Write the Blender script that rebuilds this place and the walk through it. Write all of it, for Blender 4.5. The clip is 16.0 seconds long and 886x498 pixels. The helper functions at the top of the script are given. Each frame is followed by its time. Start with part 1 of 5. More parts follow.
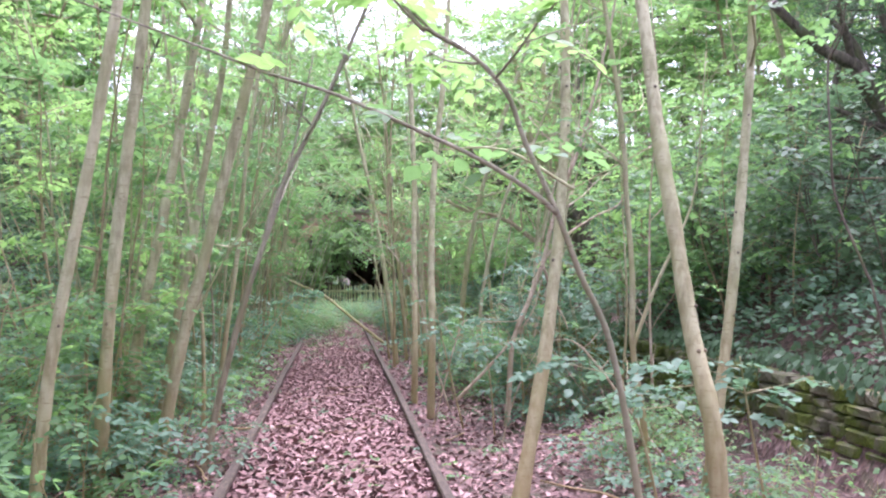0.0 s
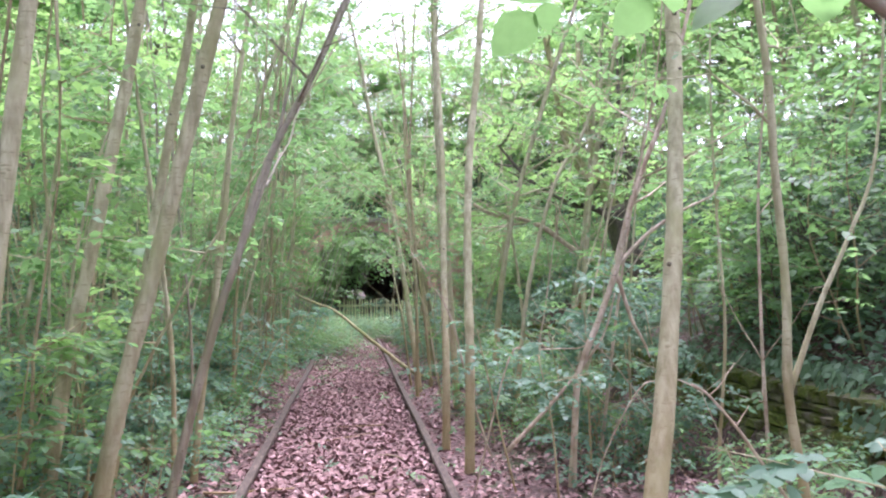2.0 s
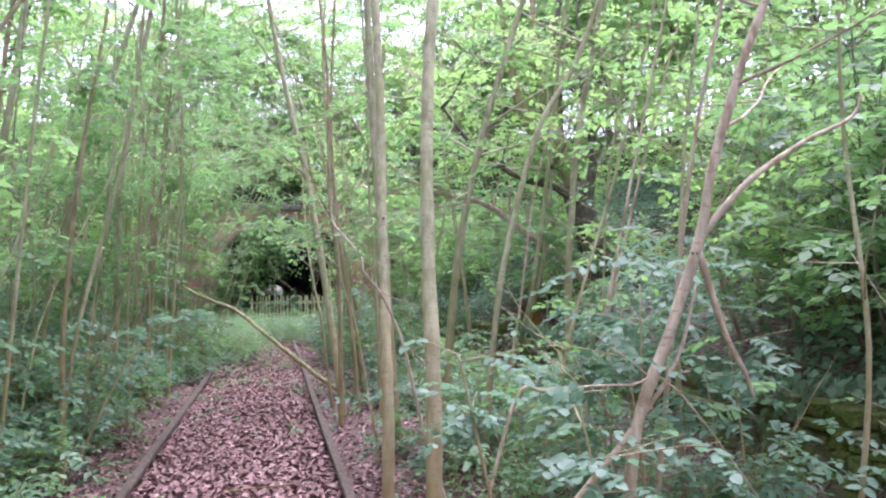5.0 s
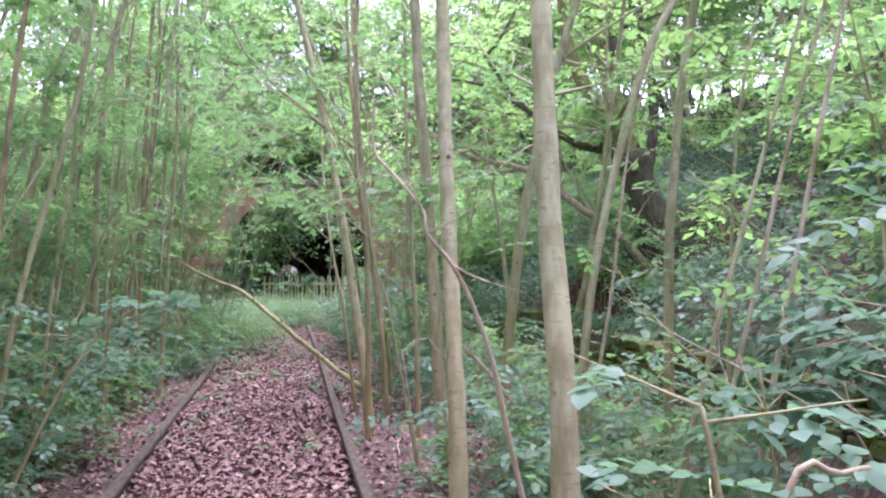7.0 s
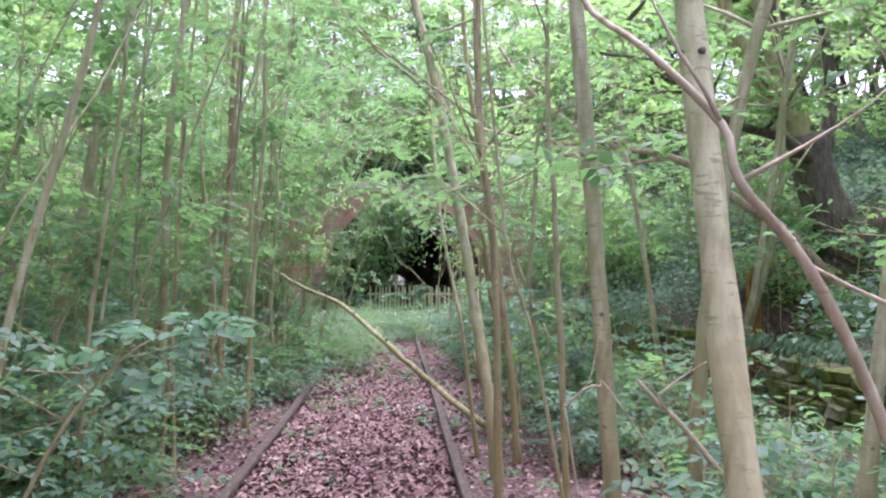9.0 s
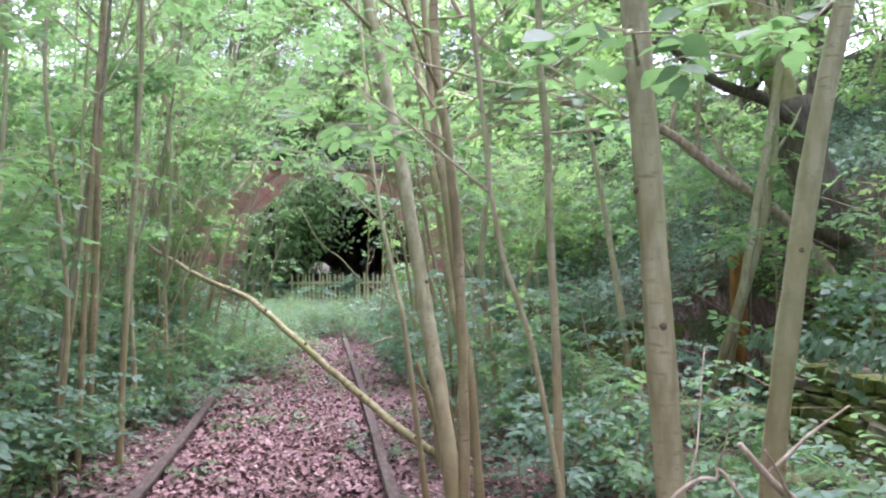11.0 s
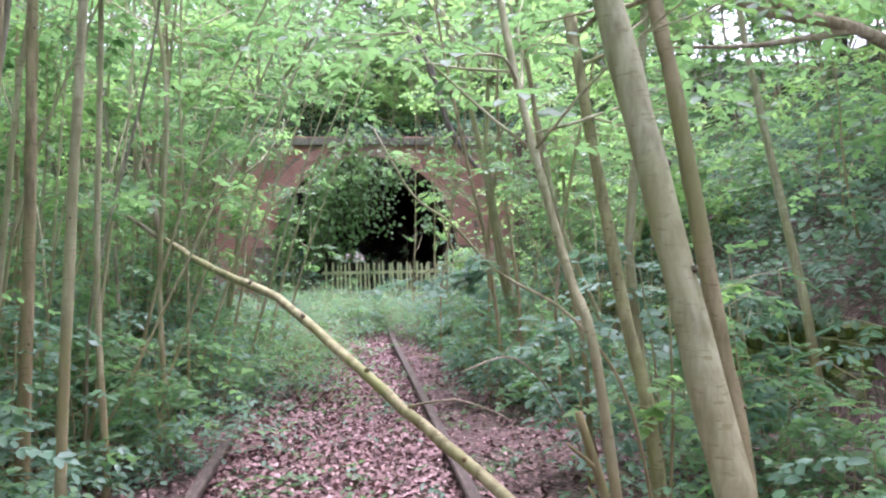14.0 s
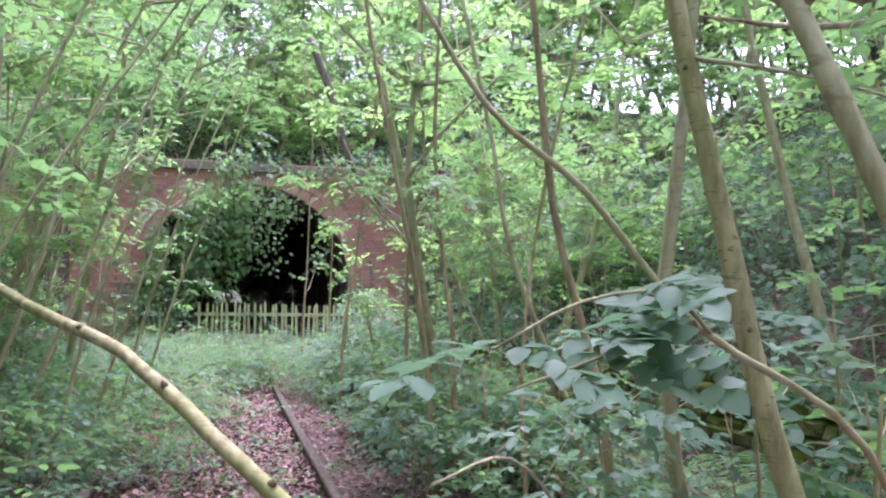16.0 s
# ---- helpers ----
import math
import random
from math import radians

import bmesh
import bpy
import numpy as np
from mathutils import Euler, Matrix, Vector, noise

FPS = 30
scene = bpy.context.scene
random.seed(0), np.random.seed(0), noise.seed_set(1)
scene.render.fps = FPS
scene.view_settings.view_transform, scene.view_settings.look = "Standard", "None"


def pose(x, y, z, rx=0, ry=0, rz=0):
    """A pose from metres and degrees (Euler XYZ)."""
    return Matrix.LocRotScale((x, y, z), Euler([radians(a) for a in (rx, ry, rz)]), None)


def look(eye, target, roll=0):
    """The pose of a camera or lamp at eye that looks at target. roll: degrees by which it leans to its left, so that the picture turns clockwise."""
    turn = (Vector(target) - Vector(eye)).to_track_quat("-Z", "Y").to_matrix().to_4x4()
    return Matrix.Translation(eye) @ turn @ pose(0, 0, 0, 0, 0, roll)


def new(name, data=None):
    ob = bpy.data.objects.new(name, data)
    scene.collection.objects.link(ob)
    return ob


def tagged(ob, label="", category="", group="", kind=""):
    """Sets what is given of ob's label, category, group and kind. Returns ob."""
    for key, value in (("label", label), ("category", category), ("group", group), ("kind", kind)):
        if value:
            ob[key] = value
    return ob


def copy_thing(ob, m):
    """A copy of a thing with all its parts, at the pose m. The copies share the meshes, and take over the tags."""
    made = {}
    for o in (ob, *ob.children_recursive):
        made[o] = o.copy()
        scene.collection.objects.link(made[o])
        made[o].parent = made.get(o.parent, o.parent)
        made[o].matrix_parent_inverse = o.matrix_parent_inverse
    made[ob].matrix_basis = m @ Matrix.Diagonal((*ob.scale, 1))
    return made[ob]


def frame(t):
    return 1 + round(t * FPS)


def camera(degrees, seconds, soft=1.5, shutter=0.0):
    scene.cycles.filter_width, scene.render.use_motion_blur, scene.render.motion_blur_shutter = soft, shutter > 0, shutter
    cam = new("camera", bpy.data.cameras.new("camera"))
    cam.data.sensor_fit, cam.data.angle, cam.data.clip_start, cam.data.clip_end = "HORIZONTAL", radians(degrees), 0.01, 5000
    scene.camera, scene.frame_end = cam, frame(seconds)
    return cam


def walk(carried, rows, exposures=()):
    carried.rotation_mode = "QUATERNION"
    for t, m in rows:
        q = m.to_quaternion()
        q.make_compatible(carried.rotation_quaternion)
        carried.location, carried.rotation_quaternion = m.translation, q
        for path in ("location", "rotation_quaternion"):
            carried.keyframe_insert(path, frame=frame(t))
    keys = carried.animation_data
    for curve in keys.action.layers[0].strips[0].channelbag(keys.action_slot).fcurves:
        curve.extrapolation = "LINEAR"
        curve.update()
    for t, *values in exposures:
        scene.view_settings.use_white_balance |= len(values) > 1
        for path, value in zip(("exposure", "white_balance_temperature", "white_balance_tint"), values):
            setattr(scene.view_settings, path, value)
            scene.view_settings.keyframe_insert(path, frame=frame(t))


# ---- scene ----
cam = camera(57.7, 16.0, soft=2.15)
METRES, EYE, TILT, LEAN, TURN = 14.26, 1.55, 0.5, 0.0, -7.5
ROWS = [
    (0.0, 0.0, 0.0, 0.0, -0.0, 1.3, -0.04),
    (0.5, 0.0001, 0.0332, 0.0011, -3.33, 0.49, 0.35),
    (1.0, -0.0068, 0.0647, 0.0017, -4.31, 1.52, 0.57),
    (1.5, -0.0067, 0.0992, 0.0007, -3.27, 1.57, 2.04),
    (2.0, -0.0147, 0.1337, -0.0009, 1.11, 2.2, 0.45),
    (2.5, -0.0134, 0.1686, -0.0028, -0.45, 2.26, 2.54),
    (3.0, -0.0159, 0.2024, -0.0029, -0.09, 1.5, 0.78),
    (3.5, -0.0171, 0.2345, -0.0039, -1.51, 1.32, -0.7),
    (4.0, -0.0189, 0.2687, -0.0042, -2.29, 1.43, 0.46),
    (6.5, -0.0381, 0.4283, -0.0077, -6.6, 2.25, -0.96),
    (7.0, -0.0405, 0.46, -0.0095, -3.36, 0.65, -0.08),
    (7.5, -0.0386, 0.4884, -0.0096, -0.87, 2.15, -0.22),
    (8.0, -0.0445, 0.5193, -0.0102, 4.26, 2.25, 0.09),
    (10.5, -0.0665, 0.6612, -0.0127, 2.57, -0.09, -0.02),
    (11.0, -0.0677, 0.6912, -0.0126, -1.12, 0.36, 0.36),
    (11.5, -0.0778, 0.7215, -0.0151, -0.69, 0.65, 0.11),
    (12.0, -0.0808, 0.753, -0.0165, -1.59, 0.08, 3.46),
    (12.5, -0.0896, 0.7821, -0.0157, 0.2, 0.39, 1.3),
    (13.0, -0.0947, 0.8089, -0.0162, 0.4, 0.58, 2.72),
    (13.5, -0.0968, 0.8387, -0.0167, -0.16, 0.04, 1.23),
    (14.0, -0.106, 0.8678, -0.0183, 0.85, -0.42, 0.94),
    (14.5, -0.1093, 0.898, -0.0204, -2.44, -0.29, 0.06),
    (15.0, -0.1187, 0.9287, -0.0209, -2.53, 1.09, -0.05),
    (15.5, -0.1227, 0.9557, -0.0223, -5.64, 2.29, -1.16),
    (16.0, -0.1272, 0.9857, -0.0223, -7.75, 2.79, -0.84),
]
EXPOSURE = 2.42
walk(cam, [(t, pose(0, 0, EYE, TILT, LEAN, TURN) @ pose(METRES * x, METRES * y, METRES * z, 90 + pitch, roll, yaw)) for t, x, y, z, yaw, pitch, roll in ROWS],
     exposures=[(0.0, EXPOSURE - 0.16, 5740, 35), (4.0, EXPOSURE - 0.14, 5700, 36), (8.0, EXPOSURE - 0.08, 5600, 38), (10.5, EXPOSURE - 0.02, 5620, 38), (12.0, EXPOSURE + 0.04, 5620, 37), (15.0, EXPOSURE + 0.11, 5580, 39), (16.0, EXPOSURE + 0.05, 5560, 41)])

# ---- light: bright overcast sky and a soft high sun ----
world = bpy.data.worlds.new("overcast_sky")
scene.world = world
world.use_nodes = True
wt = world.node_tree
sky = wt.nodes.new("ShaderNodeTexSky")
sky.sky_type, sky.sun_disc = "NISHITA", False
sky.sun_elevation, sky.sun_rotation = radians(68), radians(35)
sky.air_density, sky.dust_density, sky.ozone_density = 1.0, 3.0, 1.0
pale = wt.nodes.new("ShaderNodeHueSaturation")
pale.inputs["Saturation"].default_value = 0.25
wt.links.new(sky.outputs[0], pale.inputs["Color"])
wt.links.new(pale.outputs[0], wt.nodes["Background"].inputs["Color"])
wt.nodes["Background"].inputs["Strength"].default_value = 0.15
lamp = bpy.data.lights.new("sun", "SUN")
lamp.energy, lamp.angle, lamp.color = 1.5, radians(40), (1.0, 0.97, 0.92)
sun = new("sun", lamp)
sun.matrix_world = look((10, 14, 30), (10 - 0.215, 14 - 0.307, 30 - 0.927))


# ---- materials ----
def shader(name, rough=0.8, metal=0.0):
    m = bpy.data.materials.new(name)
    m.use_nodes = True
    nt = m.node_tree
    b = nt.nodes["Principled BSDF"]
    b.inputs["Roughness"].default_value, b.inputs["Metallic"].default_value = rough, metal
    return m, nt, b


def node(nt, kind, **values):
    n = nt.nodes.new(kind)
    for k, v in values.items():
        n.inputs[k.replace("_", " ")].default_value = v
    return n


def ramp(nt, source, stops):
    r = nt.nodes.new("ShaderNodeValToRGB")
    while len(r.color_ramp.elements) < len(stops):
        r.color_ramp.elements.new(0.5)
    for e, (p, c) in zip(r.color_ramp.elements, stops):
        e.position, e.color = p, (*c, 1)
    nt.links.new(source, r.inputs[0])
    return r.outputs[0]


def mixed(nt, factor, a, b, mode="MIX"):
    n = nt.nodes.new("ShaderNodeMix")
    n.data_type, n.blend_type = "RGBA", mode
    for socket, v in ((n.inputs[0], factor), (n.inputs[6], a), (n.inputs[7], b)):
        if isinstance(v, bpy.types.NodeSocket):
            nt.links.new(v, socket)
        else:
            socket.default_value = v if isinstance(v, (int, float)) else (*v, 1)
    return n.outputs[2]


def coords(nt, scale=(1, 1, 1)):
    g = nt.nodes.new("ShaderNodeNewGeometry")
    v = nt.nodes.new("ShaderNodeVectorMath")
    v.operation = "MULTIPLY"
    v.inputs[1].default_value = scale
    nt.links.new(g.outputs["Position"], v.inputs[0])
    return v.outputs[0], g


def grain(nt, scale, detail=4.0, stretch=(1, 1, 1), rough=0.6):
    v, g = coords(nt, stretch)
    n = node(nt, "ShaderNodeTexNoise", Scale=scale, Detail=detail, Roughness=rough)
    nt.links.new(v, n.inputs["Vector"])
    return n.outputs["Fac"]


def relief(nt, b, height, strength, distance):
    n = node(nt, "ShaderNodeBump", Strength=strength, Distance=distance)
    nt.links.new(height, n.inputs["Height"])
    nt.links.new(n.outputs[0], b.inputs["Normal"])


def leaf_material(name, dark, light, through_it, rough=0.45, glow=0.42):
    """Leaf: glossy upper face and light that comes through from behind."""
    m, nt, b = shader(name, rough)
    _, g = coords(nt)
    tone = ramp(nt, g.outputs["Random Per Island"], [(0.0, dark), (0.65, tuple((p + q) / 2 for p, q in zip(dark, light))), (1.0, light)])
    big = grain(nt, 0.7, 2.0)
    tone = mixed(nt, 0.5, tone, ramp(nt, big, [(0.3, dark), (0.7, light)]))
    fine = grain(nt, 60.0, 2.0)
    tone = mixed(nt, 0.25, tone, ramp(nt, fine, [(0.35, dark), (0.65, light)]))
    nt.links.new(tone, b.inputs["Base Color"])
    t = nt.nodes.new("ShaderNodeBsdfTranslucent")
    nt.links.new(mixed(nt, 0.6, tone, through_it), t.inputs["Color"])
    x = nt.nodes.new("ShaderNodeMixShader")
    x.inputs[0].default_value = glow
    nt.links.new(b.outputs[0], x.inputs[1])
    nt.links.new(t.outputs[0], x.inputs[2])
    nt.links.new(x.outputs[0], nt.nodes["Material Output"].inputs["Surface"])
    return m


def bark_material(name, dark, light, moss, foot=0.85):
    m, nt, b = shader(name, 0.85)
    streak = grain(nt, 22.0, 5.0, (1, 1, 0.25))
    bands = grain(nt, 9.0, 3.0, (0.3, 0.3, 3.0))
    tone = ramp(nt, streak, [(0.38, dark), (0.6, light)])
    spots = ramp(nt, grain(nt, 34.0, 2.0, (0.5, 0.5, 2.2)), [(0.60, (0, 0, 0)), (0.66, (1, 1, 1))])
    tone = mixed(nt, spots, tone, dark)
    pale = ramp(nt, grain(nt, 5.0, 4.0, (1, 1, 0.6)), [(0.52, (0, 0, 0)), (0.7, (0.6, 0.6, 0.6))])
    tone = mixed(nt, pale, tone, tuple(min(1.0, 1.25 * c) for c in light))
    tone = mixed(nt, 0.15, tone, ramp(nt, bands, [(0.35, dark), (0.6, light)]))
    patch = ramp(nt, grain(nt, 3.0, 4.0, (1, 1, 0.5)), [(0.5, (0, 0, 0)), (0.68, (1, 1, 1))])
    tone = mixed(nt, patch, tone, moss)
    place, _ = coords(nt)
    split = nt.nodes.new("ShaderNodeSeparateXYZ")
    nt.links.new(place, split.inputs[0])
    ragged = nt.nodes.new("ShaderNodeMath")
    ragged.operation = "MULTIPLY_ADD"
    nt.links.new(grain(nt, 2.2, 4.0, (1, 1, 0.6)), ragged.inputs[0])
    ragged.inputs[1].default_value = 2.4
    nt.links.new(split.outputs[2], ragged.inputs[2])
    scale = nt.nodes.new("ShaderNodeMapRange")
    nt.links.new(ragged.outputs[0], scale.inputs["Value"])
    scale.inputs["From Min"].default_value, scale.inputs["From Max"].default_value = 1.15, 2.9
    scale.inputs["To Min"].default_value, scale.inputs["To Max"].default_value = foot, 0.0
    nt.links.new(mixed(nt, scale.outputs[0], tone, mixed(nt, 0.25, BARK_FOOT, tone)), b.inputs["Base Color"])
    relief(nt, b, streak, 0.9, 0.01)
    return m


LEAF = leaf_material("leaf_green", (0.065, 0.145, 0.062), (0.165, 0.30, 0.132), (0.31, 0.56, 0.17), rough=0.5, glow=0.52)
LEAF_YOUNG = leaf_material("leaf_young", (0.105, 0.212, 0.072), (0.212, 0.365, 0.132), (0.42, 0.69, 0.19), rough=0.5, glow=0.6)
LEAF_BLUE = leaf_material("leaf_bluish", (0.065, 0.14, 0.085), (0.165, 0.285, 0.19), (0.25, 0.45, 0.23), rough=0.52, glow=0.44)
LEAF_DARK = leaf_material("leaf_evergreen", (0.055, 0.105, 0.06), (0.13, 0.215, 0.12), (0.19, 0.34, 0.15), rough=0.55, glow=0.38)
BARK_FOOT = (0.35, 0.215, 0.088)
BARK = bark_material("bark_grey", (0.245, 0.226, 0.128), (0.46, 0.432, 0.285), (0.30, 0.295, 0.145), foot=0.85)
BARK_GREY_DARK = bark_material("bark_dull_grey", (0.15, 0.13, 0.095), (0.33, 0.30, 0.23), (0.20, 0.19, 0.12), foot=0.5)
BARK_BROWN = bark_material("bark_brown", (0.18, 0.142, 0.082), (0.40, 0.325, 0.20), (0.26, 0.235, 0.11), foot=0.6)
BARK_DARK = bark_material("bark_dark", (0.06, 0.05, 0.04), (0.17, 0.14, 0.11), (0.10, 0.11, 0.05))
BARK_MOSSY = bark_material("bark_mossy", (0.16, 0.14, 0.065), (0.40, 0.36, 0.20), (0.25, 0.26, 0.095), foot=0.2)
DEADWOOD = bark_material("dead_wood", (0.27, 0.19, 0.125), (0.55, 0.45, 0.35), (0.34, 0.29, 0.21), foot=0.2)


def make_litter():
    m, nt, b = shader("dead_leaf", 0.75)
    _, g = coords(nt)
    tone = ramp(nt, g.outputs["Random Per Island"], [(0.0, (0.115, 0.060, 0.055)), (0.3, (0.20, 0.105, 0.097)), (0.75, (0.333, 0.183, 0.172)), (1.0, (0.554, 0.371, 0.355))])
    tone = mixed(nt, 0.3, tone, ramp(nt, grain(nt, 45.0, 3.0), [(0.3, (0.144, 0.078, 0.072)), (0.7, (0.421, 0.267, 0.249))]))
    nt.links.new(tone, b.inputs["Base Color"])
    return m


def make_soil():
    m, nt, b = shader("woodland_soil", 0.95)
    place, _ = coords(nt, (1, 1, 0.4))
    flecks = node(nt, "ShaderNodeTexVoronoi", Scale=30.0, Randomness=1.0)
    nt.links.new(place, flecks.inputs["Vector"])
    split = nt.nodes.new("ShaderNodeSeparateColor")
    nt.links.new(flecks.outputs["Color"], split.inputs[0])
    tone = ramp(nt, split.outputs[0], [(0.0, (0.04, 0.024, 0.0208)), (0.4, (0.096, 0.0528, 0.048)), (0.8, (0.184, 0.104, 0.096)), (1.0, (0.288, 0.192, 0.18))])
    tone = mixed(nt, 0.35, tone, ramp(nt, grain(nt, 18.0, 6.0), [(0.3, (0.032, 0.0208, 0.016)), (0.7, (0.16, 0.1, 0.088))]))
    split_z = nt.nodes.new("ShaderNodeSeparateXYZ")
    nt.links.new(coords(nt)[0], split_z.inputs[0])
    growth = nt.nodes.new("ShaderNodeMath")
    growth.operation = "MULTIPLY_ADD"
    nt.links.new(split_z.outputs[2], growth.inputs[0])
    growth.inputs[1].default_value = 0.06
    nt.links.new(grain(nt, 1.6, 5.0), growth.inputs[2])
    green = ramp(nt, growth.outputs[0], [(0.52, (0, 0, 0)), (0.66, (1, 1, 1))])
    nt.links.new(mixed(nt, green, tone, ramp(nt, grain(nt, 30.0, 4.0), [(0.3, (0.024, 0.036, 0.012)), (0.7, (0.072, 0.096, 0.036))])), b.inputs["Base Color"])
    relief(nt, b, flecks.outputs["Distance"], 0.8, 0.03)
    return m


def make_rust():
    m, nt, b = shader("rusted_rail_steel", 0.8, 0.25)
    tone = ramp(nt, grain(nt, 14.0, 6.0, (3, 0.6, 3)), [(0.3, (0.045, 0.033, 0.026)), (0.55, (0.10, 0.072, 0.056)), (0.75, (0.19, 0.14, 0.11))])
    nt.links.new(tone, b.inputs["Base Color"])
    relief(nt, b, grain(nt, 90.0, 4.0), 0.5, 0.004)
    return m


def make_orange():
    m, nt, b = shader("rusty_orange_iron", 0.8, 0.1)
    tone = ramp(nt, grain(nt, 9.0, 6.0, (2, 2, 0.5)), [(0.25, (0.14, 0.06, 0.02)), (0.5, (0.28, 0.125, 0.03)), (0.75, (0.40, 0.20, 0.05))])
    nt.links.new(tone, b.inputs["Base Color"])
    relief(nt, b, grain(nt, 70.0, 4.0), 0.5, 0.004)
    return m


def make_stone():
    m, nt, b = shader("mossy_stone", 0.95)
    info = nt.nodes.new("ShaderNodeObjectInfo")
    tone = ramp(nt, info.outputs["Random"], [(0.0, (0.10, 0.09, 0.06)), (0.5, (0.16, 0.14, 0.09)), (1.0, (0.22, 0.20, 0.14))])
    tone = mixed(nt, 0.4, tone, ramp(nt, grain(nt, 24.0, 5.0), [(0.3, (0.07, 0.06, 0.04)), (0.7, (0.26, 0.23, 0.17))]))
    moss = ramp(nt, grain(nt, 3.5, 5.0), [(0.38, (0, 0, 0)), (0.55, (1, 1, 1))])
    nt.links.new(mixed(nt, moss, tone, ramp(nt, grain(nt, 60.0, 3.0), [(0.3, (0.06, 0.085, 0.012)), (0.7, (0.17, 0.2, 0.035))])), b.inputs["Base Color"])
    relief(nt, b, grain(nt, 30.0, 6.0), 0.8, 0.03)
    return m


def make_brick(name, a, c):
    m, nt, b = shader(name, 0.9)
    info = nt.nodes.new("ShaderNodeObjectInfo")
    _, g = coords(nt)
    tone = ramp(nt, info.outputs["Random"], [(0.0, a), (1.0, c)])
    tone = mixed(nt, 0.5, tone, ramp(nt, g.outputs["Random Per Island"], [(0.0, a), (1.0, c)]))
    stain = ramp(nt, grain(nt, 1.3, 5.0, (1, 1, 0.5)), [(0.5, (0, 0, 0)), (0.72, (1, 1, 1))])
    tone = mixed(nt, stain, tone, (0.56, 0.44, 0.38))
    tone = mixed(nt, 0.3, tone, ramp(nt, grain(nt, 40.0, 4.0), [(0.3, a), (0.7, c)]))
    nt.links.new(tone, b.inputs["Base Color"])
    relief(nt, b, grain(nt, 60.0, 4.0), 0.5, 0.006)
    return m


def make_plain(name, a, c, scale=20.0, rough=0.9, stretch=(1, 1, 1)):
    m, nt, b = shader(name, rough)
    n = grain(nt, scale, 5.0, stretch)
    nt.links.new(ramp(nt, n, [(0.3, a), (0.7, c)]), b.inputs["Base Color"])
    relief(nt, b, n, 0.4, 0.01)
    return m


LITTER = make_litter()
SOIL = make_soil()
RUST = make_rust()
ORANGE = make_orange()
STONE = make_stone()
BRICK = make_brick("red_brick", (0.41, 0.185, 0.145), (0.65, 0.36, 0.29))
BRICK_DARK = make_brick("dark_brick", (0.07, 0.045, 0.04), (0.15, 0.08, 0.07))
MORTAR = make_plain("old_mortar", (0.22, 0.17, 0.14), (0.36, 0.29, 0.24))
COPING = make_plain("weathered_coping_stone", (0.13, 0.12, 0.09), (0.30, 0.27, 0.21), 12.0)
PALE_WOOD = make_plain("weathered_pale_wood", (0.42, 0.44, 0.2), (0.70, 0.71, 0.42), 18.0, 0.8, (3, 3, 0.4))


# ---- mesh helpers ----
def raw(name, verts, faces, material, smooth=True):
    me = bpy.data.meshes.new(name)
    me.from_pydata([tuple(v) for v in verts], [], faces)
    me.materials.append(material)
    if smooth:
        me.polygons.foreach_set("use_smooth", [True] * len(me.polygons))
    me.update()
    return me


def part(name, me, parent=None, label=""):
    ob = new(name, me)
    if parent is not None:
        ob.parent = parent
    return tagged(ob, label)


def base_of(name, place, label, category, group="", kind=""):
    ob = new(name)
    ob.location = place
    ob.empty_display_size = 0.2
    return tagged(ob, label, category, group, kind)


def tube(points, radii, sides=8, rng=None, rough=0.0):
    """Vertices and faces of a round stem along points, capped at both ends."""
    pts = [Vector(p) for p in points]
    verts, faces = [], []
    side = Vector((1, 0, 0))
    for i, p in enumerate(pts):
        d = (pts[min(i + 1, len(pts) - 1)] - pts[max(i - 1, 0)]).normalized()
        side = (side - d * side.dot(d))
        if side.length < 1e-4:
            side = d.orthogonal()
        side.normalize()
        up = d.cross(side)
        for k in range(sides):
            a = 2 * math.pi * k / sides
            r = radii[i] * (1 + (rng.uniform(-rough, rough) if rng else 0))
            verts.append(p + (side * math.cos(a) + up * math.sin(a)) * r)
    for i in range(len(pts) - 1):
        for k in range(sides):
            a, b = i * sides + k, i * sides + (k + 1) % sides
            faces.append((a, b, b + sides, a + sides))
    faces.append(tuple(range(sides))[::-1])
    faces.append(tuple(range((len(pts) - 1) * sides, len(pts) * sides)))
    return verts, faces


def join(pieces):
    verts, faces = [], []
    for v, f in pieces:
        n = len(verts)
        verts.extend(v)
        faces.extend(tuple(i + n for i in g) for g in f)
    return verts, faces


def curve_points(points, steps):
    """A smooth line through points."""
    p = [Vector(q) for q in points]
    p = [p[0] * 2 - p[1]] + p + [p[-1] * 2 - p[-2]]
    out = []
    for i in range(1, len(p) - 2):
        for s in range(steps):
            t = s / steps
            a, b, c, d = p[i - 1:i + 3]
            out.append(0.5 * (2 * b + (c - a) * t + (2 * a - 5 * b + 4 * c - d) * t * t + (3 * b - a - 3 * c + d) * t ** 3))
    return out + [p[-2]]


def unit(v):
    return v / np.maximum(np.linalg.norm(v, axis=1, keepdims=True), 1e-6)


